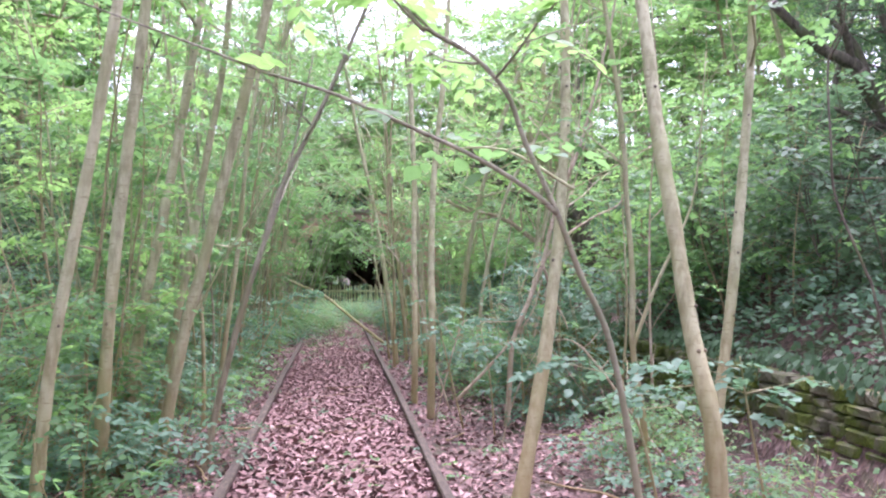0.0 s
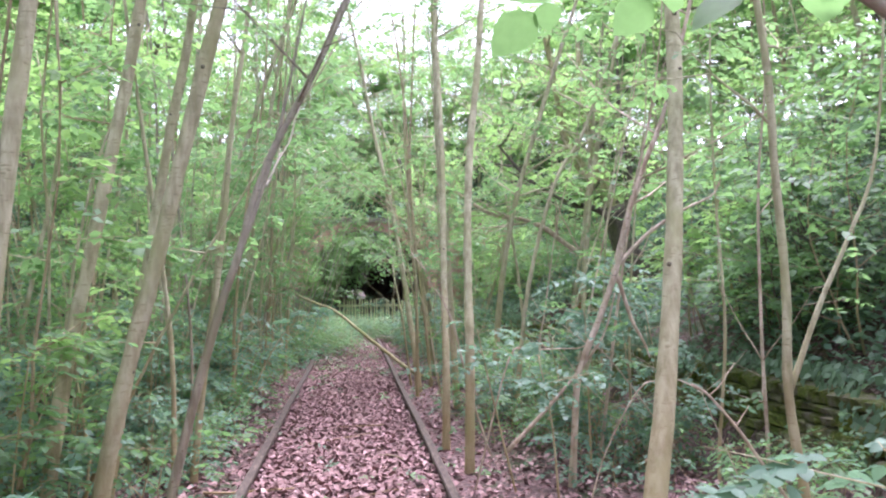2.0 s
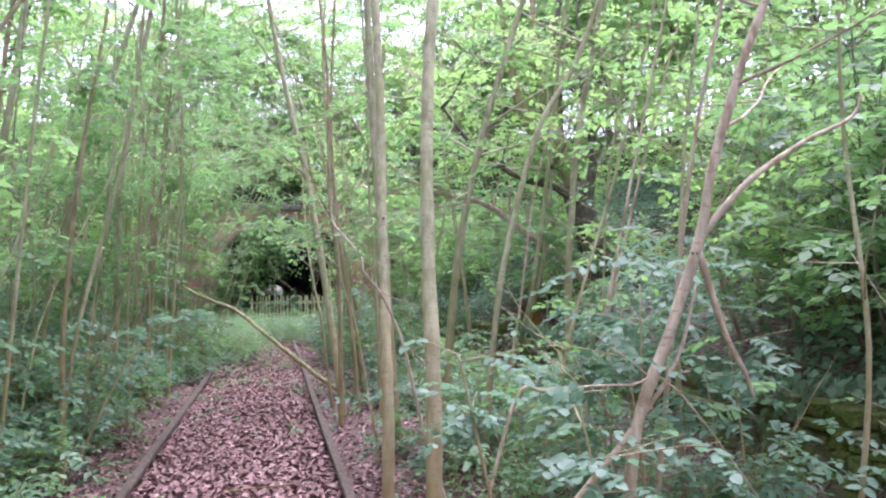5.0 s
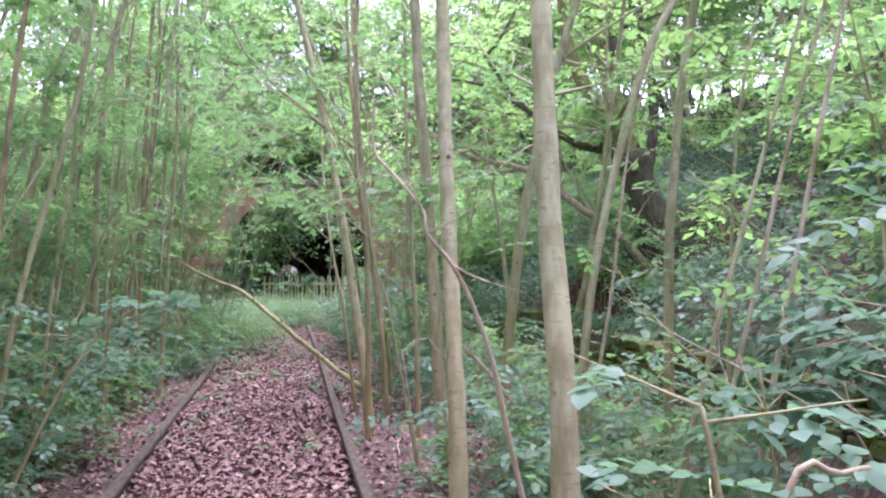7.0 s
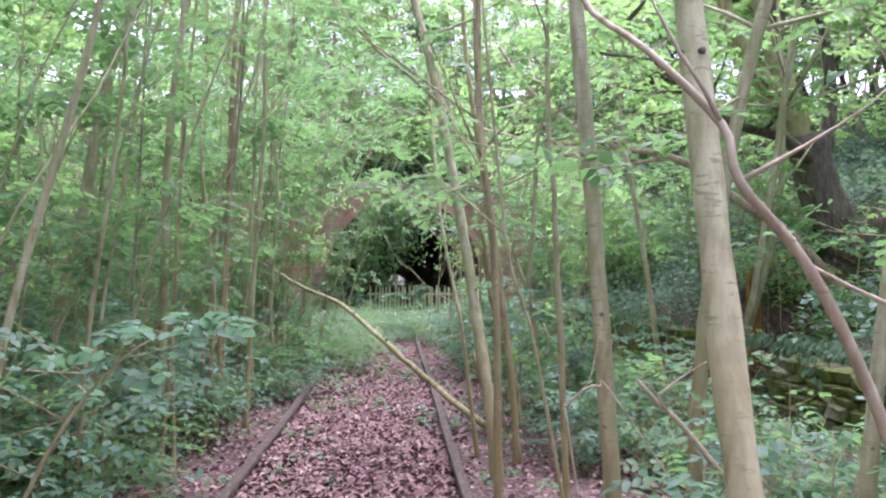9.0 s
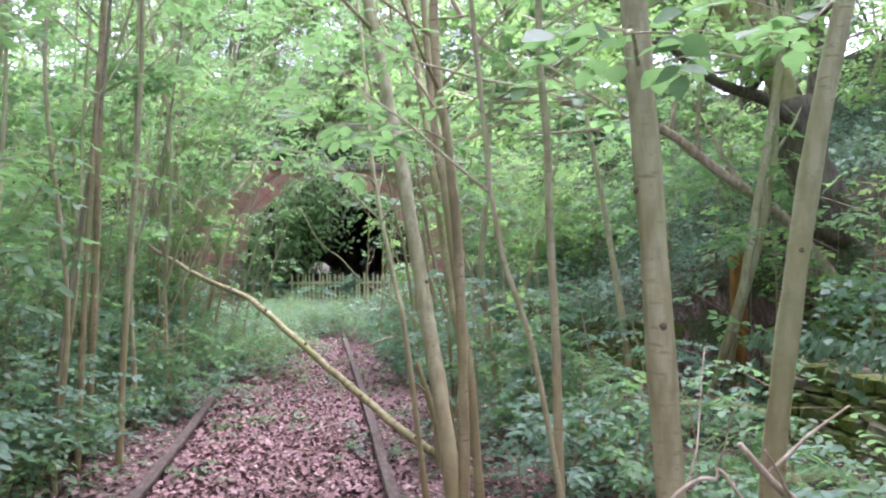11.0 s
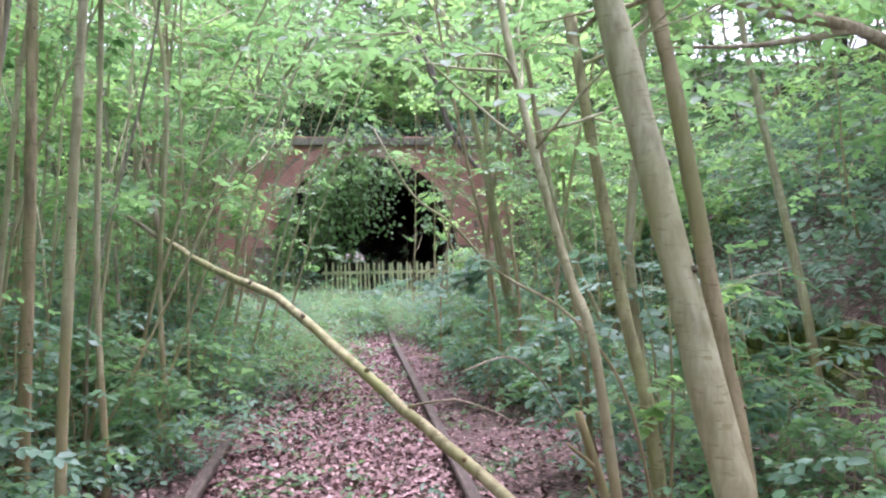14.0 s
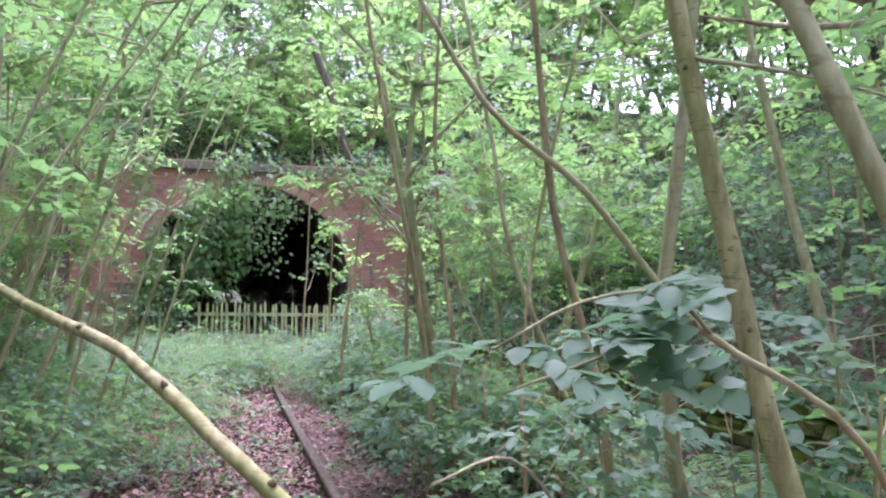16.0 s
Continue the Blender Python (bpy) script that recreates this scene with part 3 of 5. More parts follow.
# ---- old tree on the right bank ----
def old_tree():
    rng, rs = random.Random(51), np.random.RandomState(51)
    foot = Vector((6.0, 18.0, land(6.0, 18.0) - 0.2))
    thing = base_of("old_tree", foot, "gnarled old tree with dark mossy limbs on the bank", "tree")
    main = curve_points([(6.0, 18.0, foot.z), (5.86, 18.0, 1.9), (5.59, 18.0, 2.5), (5.4, 18.0, 3.2)], 5)
    part("trunk", raw("trunk", *tube([p - foot for p in main], [0.3 - 0.07 * i / len(main) for i in range(len(main))], 12, rng, 0.07), BARK_DARK), thing)
    limbs = [[(5.4, 18.0, 3.1), (5.25, 18.0, 3.45), (4.69, 17.9, 4.02), (4.33, 17.8, 4.68), (4.16, 17.7, 5.44), (3.9, 17.6, 6.6)], [(5.45, 18.0, 3.0), (5.14, 18.1, 4.04), (4.96, 18.2, 4.8), (4.83, 18.3, 5.6), (4.8, 18.4, 7)],
             [(5.4, 18.0, 3.2), (5.2, 18.2, 4.0), (5.23, 18.3, 4.99), (5.24, 18.4, 5.6), (5.4, 18.5, 7.2)], [(5.6, 18.0, 2.7), (5.8, 18.1, 3.6), (5.75, 18.1, 4.4), (5.65, 18.2, 5.1), (5.6, 18.2, 6.5)],
             [(5.5, 17.9, 2.8), (4.9, 17.6, 3.1), (4.2, 17.3, 3.2), (3.4, 17.0, 3.6), (2.8, 16.8, 4.2)]]
    lines = []
    for k, l in enumerate(limbs):
        pts = [p - foot for p in curve_points(l, 5)]
        n, r = len(pts), (0.16, 0.15, 0.14, 0.1, 0.08)[k]
        pieces = [tube(pts, [r * (1 - 0.75 * i / n) for i in range(n)], 9, rng, 0.08)]
        for _ in range(7):
            i = rng.randrange(n // 3, n)
            a = rng.uniform(0, 6.28)
            b = branch_line(pts[i], (math.cos(a), math.sin(a), rng.uniform(-0.1, 0.8)), rng.uniform(0.8, 2.0), rng, 0.1, 6)
            pieces.append(tube(b, [0.03 * (1 - 0.14 * m) for m in range(7)], 5))
            lines.append(b)
        part("limb", raw("limb", *join(pieces), BARK_MOSSY if k in (0, 1) else BARK_DARK), thing)
    part("crown", leafy(lines, 420, 0.3, 3, 0.1, LEAF_YOUNG, rs, simple=True), thing)


old_tree()


# ---- gnarled evergreen leaning out of the bank ----
def gnarled_tree():
    rng, rs = random.Random(53), np.random.RandomState(53)
    foot = Vector((7.95, 9.6, land(7.95, 9.6) - 0.2))
    thing = base_of("evergreen_tree", foot, "gnarled dark evergreen with twisted bare limbs leaning from the bank", "tree", "evergreens on the banks")
    main = curve_points([tuple(foot), (7.44, 9.5, 3.07), (7.14, 9.5, 3.5), (6.85, 9.5, 3.84), (6.51, 9.4, 4.22), (5.98, 9.3, 4.4), (5.3, 9.2, 4.9)], 5)
    n = len(main)
    part("trunk", raw("trunk", *tube([p - foot for p in main], [0.16 - 0.11 * i / n for i in range(n)], 11, rng, 0.1), BARK_DARK), thing)
    limbs = [[(7.5, 9.5, 3.0), (6.92, 9.5, 3.02), (6.55, 9.45, 3.18), (6.24, 9.4, 3.3), (5.7, 9.3, 3.2)], [(7.13, 9.5, 3.45), (6.79, 9.6, 3.53), (6.35, 9.7, 3.74), (5.8, 9.8, 3.7)],
             [(7.6, 9.5, 2.9), (7.0, 9.3, 2.72), (6.37, 9.2, 2.74), (5.66, 9.1, 2.77), (5.1, 9.0, 2.6)], [(6.85, 9.5, 3.84), (6.7, 9.6, 4.5), (6.34, 9.7, 5.0), (6.0, 9.8, 5.9)],
             [(7.2, 9.5, 3.4), (7.3, 9.6, 4.3), (7.1, 9.7, 5.2), (7.2, 9.8, 6.3)], [(6.51, 9.4, 4.22), (6.0, 9.0, 4.9), (5.4, 8.7, 5.2), (4.7, 8.5, 5.3)]]
    lines = []
    for k, l in enumerate(limbs):
        pts = [p - foot for p in curve_points(l, 4)]
        m, r = len(pts), (0.06, 0.05, 0.05, 0.06, 0.08, 0.05)[k]
        limb = part("limb", raw("limb", *tube(pts, [r * (1 - 0.7 * i / m) for i in range(m)], 8, rng, 0.1), BARK_DARK), thing)
        for _ in range(9):
            i, a = rng.randrange(m // 4, m), rng.uniform(0, 6.28)
            b = branch_line(pts[i], (math.cos(a), math.sin(a), rng.uniform(-0.6, 0.5)), rng.uniform(0.5, 1.3), rng, -0.1, 6)
            part("twig", raw("twig", *tube(b, [0.014 * (1 - 0.14 * q) for q in range(7)], 5), BARK_DARK), limb)
            if k in (0, 2) and rng.random() < 0.7:
                continue
            lines.append(b)
    part("crown", leafy(lines, 1000, 0.3, 5, 0.055, LEAF_DARK, rs, simple=True, wide=0.35), thing)


gnarled_tree()


# ---- dead broken branch caught in the trees ----
def dead_branch():
    rng = random.Random(52)
    pts = curve_points([(5.75, 17.5, 1.02), (5.0, 17.5, 1.88), (4.35, 17.5, 2.31), (3.78, 17.5, 2.72), (3.34, 17.5, 2.88), (2.7, 17.5, 3.0), (1.9, 17.5, 3.55), (1.5, 17.5, 4.1)], 5)
    foot = pts[0].copy()
    thing = base_of("dead_branch", foot, "long dead branch with torn reddish bark propped against the bank", "branch")
    n = len(pts)
    part("stem", raw("stem", *tube([p - foot for p in pts], [0.066 - 0.045 * i / n for i in range(n)], 9, rng, 0.14), DEADWOOD), thing)
    for i, d, l in ((8, (-0.6, 0.1, 1), 1.3), (12, (-0.2, -0.3, 1), 1.0), (18, (-1, 0.2, -0.2), 1.4), (22, (-1, -0.2, 0.3), 1.1), (15, (0.3, 0.2, 1), 0.8)):
        b = branch_line(pts[i] - foot, d, l, rng, 0.1, 6)
        part("side_branch", raw("side_branch", *tube(b, [0.028 * (1 - 0.13 * m) for m in range(7)], 6, rng, 0.1), DEADWOOD), thing)


dead_branch()


# thin single stems in the thicket
prng = random.Random(91)
for k in range(26):
    y = 8.5 + 0.72 * k + prng.uniform(-0.3, 0.3)
    x = prng.uniform(-2.7, -1.15)
    lean = prng.uniform(-0.05, 0.14)
    tree([(x, y, 0.2), (x + lean * 0.8 + prng.uniform(-0.06, 0.06), y, 1.2), (x + lean * 2.2 + prng.uniform(-0.08, 0.08), y + prng.uniform(-0.1, 0.1), 2.6), (x + lean * 3.4, y, 3.8)], prng.uniform(0.012, 0.024), prng.uniform(4.5, 6.5),
         "thin straight pole of a young tree in the thicket", 300 + k, bark=(BARK, BARK_BROWN, BARK)[k % 3], boughs=3, low=0.35, bough=0.8, count=34, name="thin_tree", group="thin stems in the thicket")
srng = random.Random(52)
for k in range(14):
    y, x, lean = 8.2 + 0.85 * k, srng.uniform(-2.2, -1.3), srng.uniform(-0.12, 0.2)
    tree([(x, y, 0.2), (x + lean * 0.8 + srng.uniform(-0.06, 0.06), y, 1.2), (x + lean * 2.2 + srng.uniform(-0.08, 0.08), y + 0.05, 2.6), (x + lean * 3.4, y, 3.8)], srng.uniform(0.013, 0.022), srng.uniform(4.5, 6),
         "thin straight pole of a young tree in the thicket", 400 + k, bark=(BARK, BARK_GREY_DARK)[k % 2], boughs=3, low=0.45, bough=0.8, count=20, name="thin_tree", group="thin stems in the thicket")
for k in range(7):
    y, x = 18.5 + 0.7 * k, -1.5 + 0.12 * k
    tree([(x, y, 0.2), (x + 0.28, y, 1.2), (x + 0.75, y, 2.6), (x + 1.2, y, 3.7)], 0.016, 4.6, "thin sapling leaning towards the track", 340 + k, bark=BARK, boughs=3, low=0.4, bough=0.7, count=24, name="thin_tree", group="thin stems in the thicket")
for k in range(8):
    y, x, lean = 17.0 + 1.5 * k, prng.uniform(1.2, 2.1), prng.uniform(-0.28, 0.22)
    tree([(x, y, 0.2), (x + lean * 0.4 + prng.uniform(-0.06, 0.06), y, 0.9), (x + lean * 0.8, y + 0.1, 1.7), (x + lean * 1.3 + prng.uniform(-0.08, 0.08), y, 2.6)], prng.uniform(0.013, 0.022), 5, "thin brown sapling beside the rail", 350 + k, bark=BARK_BROWN, boughs=3, low=0.4, bough=0.7, count=26, name="thin_tree", group="thin stems in the thicket")


for k in range(9):
    y, x = 7.6 + 0.5 * k, prng.uniform(1.75, 3.1)
    lean = prng.uniform(0.0, 0.4)
    tree([(x, y, 0.2), (x + lean * 0.7, y, 1.2), (x + lean * 1.6, y + 0.1, 2.3), (x + lean * 2.3, y, 3.4)], prng.uniform(0.012, 0.019), 4.4, "bare pale stem leaning over the bank", 370 + k, bark=(DEADWOOD, BARK)[k % 2], boughs=4, low=0.25, bough=0.8, count=14,
         name="thin_tree", group="pale leaning stems")


# ---- thicket: shrubs of thin upright stems ----
def shrub(seed, stems, height, spread, count, leaf, size, label, bark=None, low=0.12, pairs=3, reach=0.22, name="shrub", stem_r=0.011, simple=False, twigs=6, single=True, category="shrub", group="thicket along the cutting"):
    rng, rs = random.Random(seed), np.random.RandomState(seed)
    thing = base_of(name, (0, 0, 0), label, category, group)
    every, lines = [], []
    for _ in range(stems):
        a, r = rng.uniform(0, 6.28), spread * 0.35 * math.sqrt(rng.random())
        lean = rng.uniform(0.05, 0.45)
        h = height * rng.uniform(0.55, 1.1)
        p = branch_line((math.cos(a) * r, math.sin(a) * r, -0.1), (math.cos(a) * lean, math.sin(a) * lean, 1), h, rng, 0.35, 7)
        rad = stem_r * rng.uniform(0.7, 1.5)
        pieces = [tube(p, [rad * (1 - 0.11 * i) for i in range(8)], 5)]
        for _ in range(twigs):
            i = min(6, 1 + int(6.5 * rng.uniform(low, 1)))
            b = rng.uniform(0, 6.28)
            q = branch_line(p[i], (math.cos(b), math.sin(b), rng.uniform(0.0, 0.7)), spread * rng.uniform(0.25, 0.7), rng, 0.05, 4)
            pieces.append(tube(q, [rad * 0.5 * (1 - 0.2 * k) for k in range(5)], 3))
            lines.append(q)
        if single:
            part("stem", raw("stem", *join(pieces), bark or BARK_BROWN), thing)
        every += pieces
    if not single:
        part("stalk", raw("stalk", *join(every), bark or BARK_BROWN), thing)["kind"] = "stuff"
    part("foliage", leafy(lines, count, reach, pairs, size, leaf, rs, "foliage", simple=simple), thing)
    return thing


def scatter(kinds, places):
    """One shrub of each kind is set at the first places, copies at the rest."""
    for i, (x, y, turn) in enumerate(places):
        kind = kinds[i % len(kinds)]
        m = pose(x, y, land(x, y), 0, 0, turn)
        if i < len(kinds):
            kind.matrix_basis = m
        else:
            copy_thing(kind, m)


THIN = "shrub of thin upright stems with layered pale green leaves"
BUSH = "leafy bush with bluish green compound leaves beside the track"
LOW = "low leafy undergrowth plant with bluish green leaves"
NETTLE = "bed of low green leafy plants growing over the track"
DARKS = "dense dark evergreen shrub on the bank"
CANOPY = "leafy tree with light green crown on the bank"
tall = [shrub(100 + i, 6, 4.6, 1.2, 305, (LEAF_YOUNG, LEAF, LEAF_YOUNG, LEAF)[i], 0.074, THIN, (BARK_BROWN, BARK, BARK, BARK)[i], low=0.2, simple=True, reach=0.2) for i in range(4)]
bush = [shrub(105 + i, 6, 1.6, 1.3, 250, (LEAF_BLUE, LEAF, LEAF_BLUE)[i], 0.06, BUSH, low=0.05, name="bush", stem_r=0.009, reach=0.2, simple=True) for i in range(3)]
low = [shrub(110 + i, 6, 0.55, 0.9, 150, (LEAF_BLUE, LEAF, LEAF)[i], 0.05, LOW, low=0.2, name="undergrowth_plant", stem_r=0.005, reach=0.17, pairs=2, single=False, twigs=4, simple=i > 0, category="plant", group="undergrowth") for i in range(3)]
knee = [shrub(150 + i, 7, 0.95, 1.1, 130, (LEAF_BLUE, LEAF)[i], 0.066, "knee-high leafy shrub with bluish green compound leaves", low=0.1, name="low_shrub", stem_r=0.006, reach=0.24, pairs=4, simple=False, twigs=4, group="undergrowth") for i in range(2)]
nettle = [shrub(115 + i, 9, 0.8, 0.9, 230, (LEAF, LEAF_BLUE)[i], 0.046, NETTLE, low=0.1, name="leafy_plant", stem_r=0.004, reach=0.15, pairs=2, single=False, twigs=3, simple=True, category="plant", group="plants before the tunnel") for i in range(2)]
dark = [shrub(120 + i, 8, 2.2, 2.0, 290, (LEAF_DARK, LEAF)[i], 0.1, DARKS if i == 0 else "dense leafy green shrub on the bank", BARK_DARK, low=0.0, name="bank_shrub", reach=0.26, simple=True) for i in range(2)]
bank_bush = [shrub(160 + i, 7, 2.6, 2.2, 310, (LEAF_YOUNG, LEAF)[i], 0.1, "light green leafy shrub on the bank above the wall", BARK_BROWN, low=0.05, name="bank_shrub", reach=0.26, simple=True) for i in range(2)]
high = [shrub(130 + i, 4, 8.0, 3.6, 680, (LEAF_YOUNG, LEAF, LEAF_YOUNG)[i], 0.14, CANOPY, (BARK, BARK_BROWN, BARK)[i], low=0.08, name="bank_tree", stem_r=0.045, reach=0.42, simple=True, twigs=12, category="tree", group="trees on the banks") for i in range(3)]
crown_tree = [shrub(145 + i, 4, 15.0, 5.0, 700, (LEAF_YOUNG, LEAF)[i], 0.30, "tall leafy tree with spreading light green crown", BARK_DARK, low=0.25, name="tall_tree", stem_r=0.09, reach=0.6, simple=True, twigs=14, category="tree", group="tall trees behind the cutting") for i in range(2)]
arching = [shrub(180 + i, 4, 8.5, 3.8, 560, (LEAF_YOUNG, LEAF)[i], 0.095, "tall slender tree whose light green crown closes over the track", BARK, low=0.42, name="arching_tree", stem_r=0.035, reach=0.32, simple=True, twigs=14, category="tree", group="trees over the track") for i in range(2)]
yew = [shrub(140, 4, 5.5, 3.2, 900, LEAF_DARK, 0.11, "tall dark evergreen tree with drooping boughs on the bank", BARK_DARK, low=0.05, name="evergreen_tree", stem_r=0.06, reach=0.35, simple=True, twigs=12, category="tree", group="evergreens on the banks")]
rng = random.Random(77)


def strewn(n, x0, x1, y0, y1):
    return [(rng.uniform(x0, x1), y0 + (y1 - y0) * (i + rng.random()) / n, rng.uniform(0, 360)) for i in range(n)]


scatter(tall, strewn(22, -3.4, -1.7, 6.5, 25) + strewn(3, 2.0, 3.2, 20, 25) + [(4.5, 30.4, 75), (4.4, 28.0, 300)] + strewn(14, -7, -3.4, 3, 30))
scatter(bush, strewn(24, -3.4, -1.8, 3.6, 27) + strewn(5, -3.3, -2.2, 10, 16) + strewn(4, 1.9, 2.6, 22, 28) + [(-1.3, 31.4, 20), (-2.1, 31.1, 140), (0.5, 32.2, 60), (1.3, 32.4, 100), (-0.4, 32.3, 200), (0.25, 48.8, 15), (0.75, 48.9, 130), (-0.2, 48.8, 250), (0.3, 49.6, 0), (-0.4, 50.2, 50), (0.9, 50.4, 100), (0.2, 51.2, 200)])
scatter(low, strewn(48, -3.2, -1.6, 0.8, 30) + strewn(50, 1.7, 3.0, 2.6, 30))
scatter(knee, strewn(16, 1.7, 2.5, 8, 26) + strewn(11, -3.0, -1.6, 4, 26))
scatter(nettle, strewn(44, -1.7, 2.8, 23.9, 31.4) + strewn(8, -0.8, 1.4, 48.7, 51.5))
scatter(dark, strewn(6, 4.6, 7.0, 3, 13) + strewn(12, -7.5, -4.0, 4, 31))
scatter(bank_bush, strewn(15, 4.5, 7.2, 12, 31) + strewn(3, 4.3, 5.0, 8, 12))
scatter(crown_tree, strewn(13, -12, 16, 56, 70) + strewn(9, 17, 24, 14, 52) + strewn(5, -22, -16, 8, 50) + strewn(7, -13, -9, 10, 46) + strewn(3, 12, 15, 20, 46))
scatter(arching, [(3.1, 17.4, 140), (-2.6, 22.5, 200), (2.9, 22.4, 20), (-3.4, 27.0, 320)])
scatter(yew, [(8.6, 8.2, 0), (8.0, 12.0, 200), (-5.6, 7.5, 130), (-6.4, 12.0, 30)])
scatter(high, strewn(7, 9.5, 13, 12, 46) + strewn(11, -11, -6, 4, 46) + strewn(10, -4.5, 6.5, 34.5, 46) + strewn(10, -10, 11, 47, 58) + strewn(4, -8, 8, -14, -5))
# plants that crowd in over the rail, and the wood behind the start
for kinds, places in ((knee, strewn(8, -2.1, -1.6, 9.5, 16.5) + strewn(7, -1.95, -1.4, 16.5, 24) + strewn(3, -2.0, -1.5, 3.4, 7.5)), (low, strewn(8, -1.85, -1.4, 8.5, 16) + strewn(8, -1.8, -1.25, 16, 23) + strewn(3, -1.5, -1.1, 2.6, 7) + strewn(5, -3, -1.2, -1, 2.5) + strewn(12, -3, 3, -7, 0.4)),
                      (tall, strewn(3, -2.1, -1.6, 17.5, 23.5) + strewn(4, -4, -1.8, -6, 3) + strewn(3, 2.2, 3.4, -6, -1)), (bush, strewn(5, -4, -2, -7, 2) + strewn(4, 2, 3.4, -7, 1)),
                      (bank_bush, strewn(4, 4.4, 6.5, -6, 3) + strewn(4, -7, -4, -6, 3) + strewn(4, 8, 10, 2, 30)), (bank_bush, [(4.8, 31.0, 20), (5.6, 30.6, 140), (-0.6, 33.3, 0), (0.6, 33.6, 75), (1.7, 33.3, 160), (2.8, 33.8, 240), (0.2, 35.4, 20), (1.6, 35.8, 110), (-1.4, 35.2, 190), (3.2, 36.2, 300), (0.8, 37.8, 50), (2.2, 39.5, 130)] + strewn(16, -6, 8, 33, 43)), (high, strewn(7, -7, 3, 38, 45) + strewn(7, 2, 12, 34.5, 44)), (low, strewn(7, -1.4, -0.85, 18, 24) + strewn(6, -0.62, -0.15, 19.5, 24) + strewn(4, 1.2, 1.8, 20, 24)), (knee, strewn(4, 2.2, 2.9, 24.6, 30.0) + strewn(5, -1.7, -1.2, 17, 23.5) + strewn(3, 1.5, 2.1, 19, 24)), (bush, strewn(3, -2.3, -1.8, 16, 23)), (tall, strewn(10, -5, 7, 33.2, 41)), (high, [(7.7, 33.4, 40), (10.8, 38.5, 280), (11.5, 21.0, 15), (12.2, 25.5, 95), (11.6, 29.0, 170), (12.6, 33.0, 240), (12.0, 17.0, 330), (11.5, 12.5, 45), (9.6, 6.5, 120), (-6.2, 9.5, 60)])):
    for x, y, turn in places:
        copy_thing(kinds[rng.randrange(len(kinds))], pose(x, y, land(x, y), 0, 0, turn))


# ---- ivy and brambles over the banks ----
def cover(name, n, x0, x1, y0, y1, depth, size, material, seed, label):
    rs = np.random.RandomState(seed)
    x, y = rs.uniform(x0, x1, n), rs.uniform(y0, y1, n)
    keep, z = [], []
    for a, b in zip(x, y):
        lump = noise.noise(Vector((a * 0.9, b * 0.9, seed))) + 0.5 * noise.noise(Vector((a * 2.3, b * 2.3, seed + 3)))
        keep.append(lump > -0.38)
        z.append(land(a, b) + 0.03 + depth * max(0.05, 0.5 + lump) * rs.rand() ** 0.5)
    keep = np.array(keep)
    at = np.stack([x, y, np.array(z)], 1)[keep]
    n = len(at)
    ang = rs.uniform(0, 2 * np.pi, n)
    axis = np.stack([np.cos(ang), np.sin(ang), rs.normal(-0.25, 0.3, n)], 1)
    up = np.stack([rs.normal(0, 0.5, n) - 0.3 * np.sign(x0 + x1), rs.normal(-0.35, 0.5, n), np.ones(n)], 1)
    tagged(new(name, leaf_mesh(name, at, axis, up, size * rs.uniform(0.6, 1.3, n), material, 0.75, simple=True)), label, name.replace("_", " "), kind="stuff")


cover("ivy", 40000, 3.9, 9.5, 1, 31.8, 0.5, 0.078, LEAF_DARK, 1, "dark glossy ivy and bramble covering the bank above the wall")
cover("bramble", 26000, 3.9, 9.5, 1, 31.8, 0.75, 0.08, LEAF_BLUE, 2, "pale green bramble leaves over the ivy")
cover("ivy", 22000, -9.5, -3.2, 1, 31.8, 0.5, 0.1, LEAF_DARK, 3, "green ivy and nettles covering the bank beside the thicket")
cover("nettle_bed", 12000, -8.5, -3.2, 2, 31.8, 0.8, 0.09, LEAF, 7, "bright green nettles and brambles on the bank")
cover("ivy", 5000, 3.9, 9.5, -7, 1, 0.5, 0.11, LEAF_DARK, 5, "dark ivy on the bank behind the start")
cover("ivy", 5000, -9.5, -3.2, -7, 1, 0.5, 0.11, LEAF_DARK, 6, "dark ivy on the bank behind the start")
cover("ivy", 13000, -9, 9, 32.5, 47.8, 0.5, 0.14, LEAF_BLUE, 4, "ivy and weeds on the hill above the tunnel")


# ---- ivy trailing over the top and face of the wall ----
def wall_ivy(y0, y1, n, seed):
    rs = np.random.RandomState(seed)
    y = rs.uniform(y0, y1, n)
    lump = np.array([noise.noise(Vector((b * 0.8, 0.4, seed))) + 0.6 * noise.noise(Vector((b * 2.6, 7.1, seed))) for b in y])
    reach = np.clip(0.05 + 0.9 * lump, 0.03, 0.8) + 0.5 * np.clip((5.6 - y) / 2.5, 0, 1)
    down = rs.rand(n) ** 1.6 * reach
    z = 0.84 - down + rs.uniform(0, 0.12, n)
    x = 3.63 - rs.uniform(0.0, 0.12, n) + np.where(rs.rand(n) < 0.4, rs.uniform(0.0, 0.5, n), 0.0) * (down < 0.1)
    axis = np.stack([rs.normal(-0.5, 0.3, n), rs.normal(0, 0.5, n), rs.normal(-0.8, 0.3, n)], 1)
    up = np.stack([-np.ones(n), rs.normal(0, 0.4, n), 0.8 + rs.normal(0, 0.4, n)], 1)
    tagged(new("trailing_ivy", leaf_mesh("trailing_ivy", np.stack([x, y, z], 1), axis, up, 0.075 * rs.uniform(0.6, 1.3, n), LEAF_DARK, 0.75, simple=True)), "dark ivy trailing over the mossy wall", "ivy", kind="stuff")


wall_ivy(3.0, 15.6, 2300, 11)
wall_ivy(17.8, 29.0, 1600, 12)


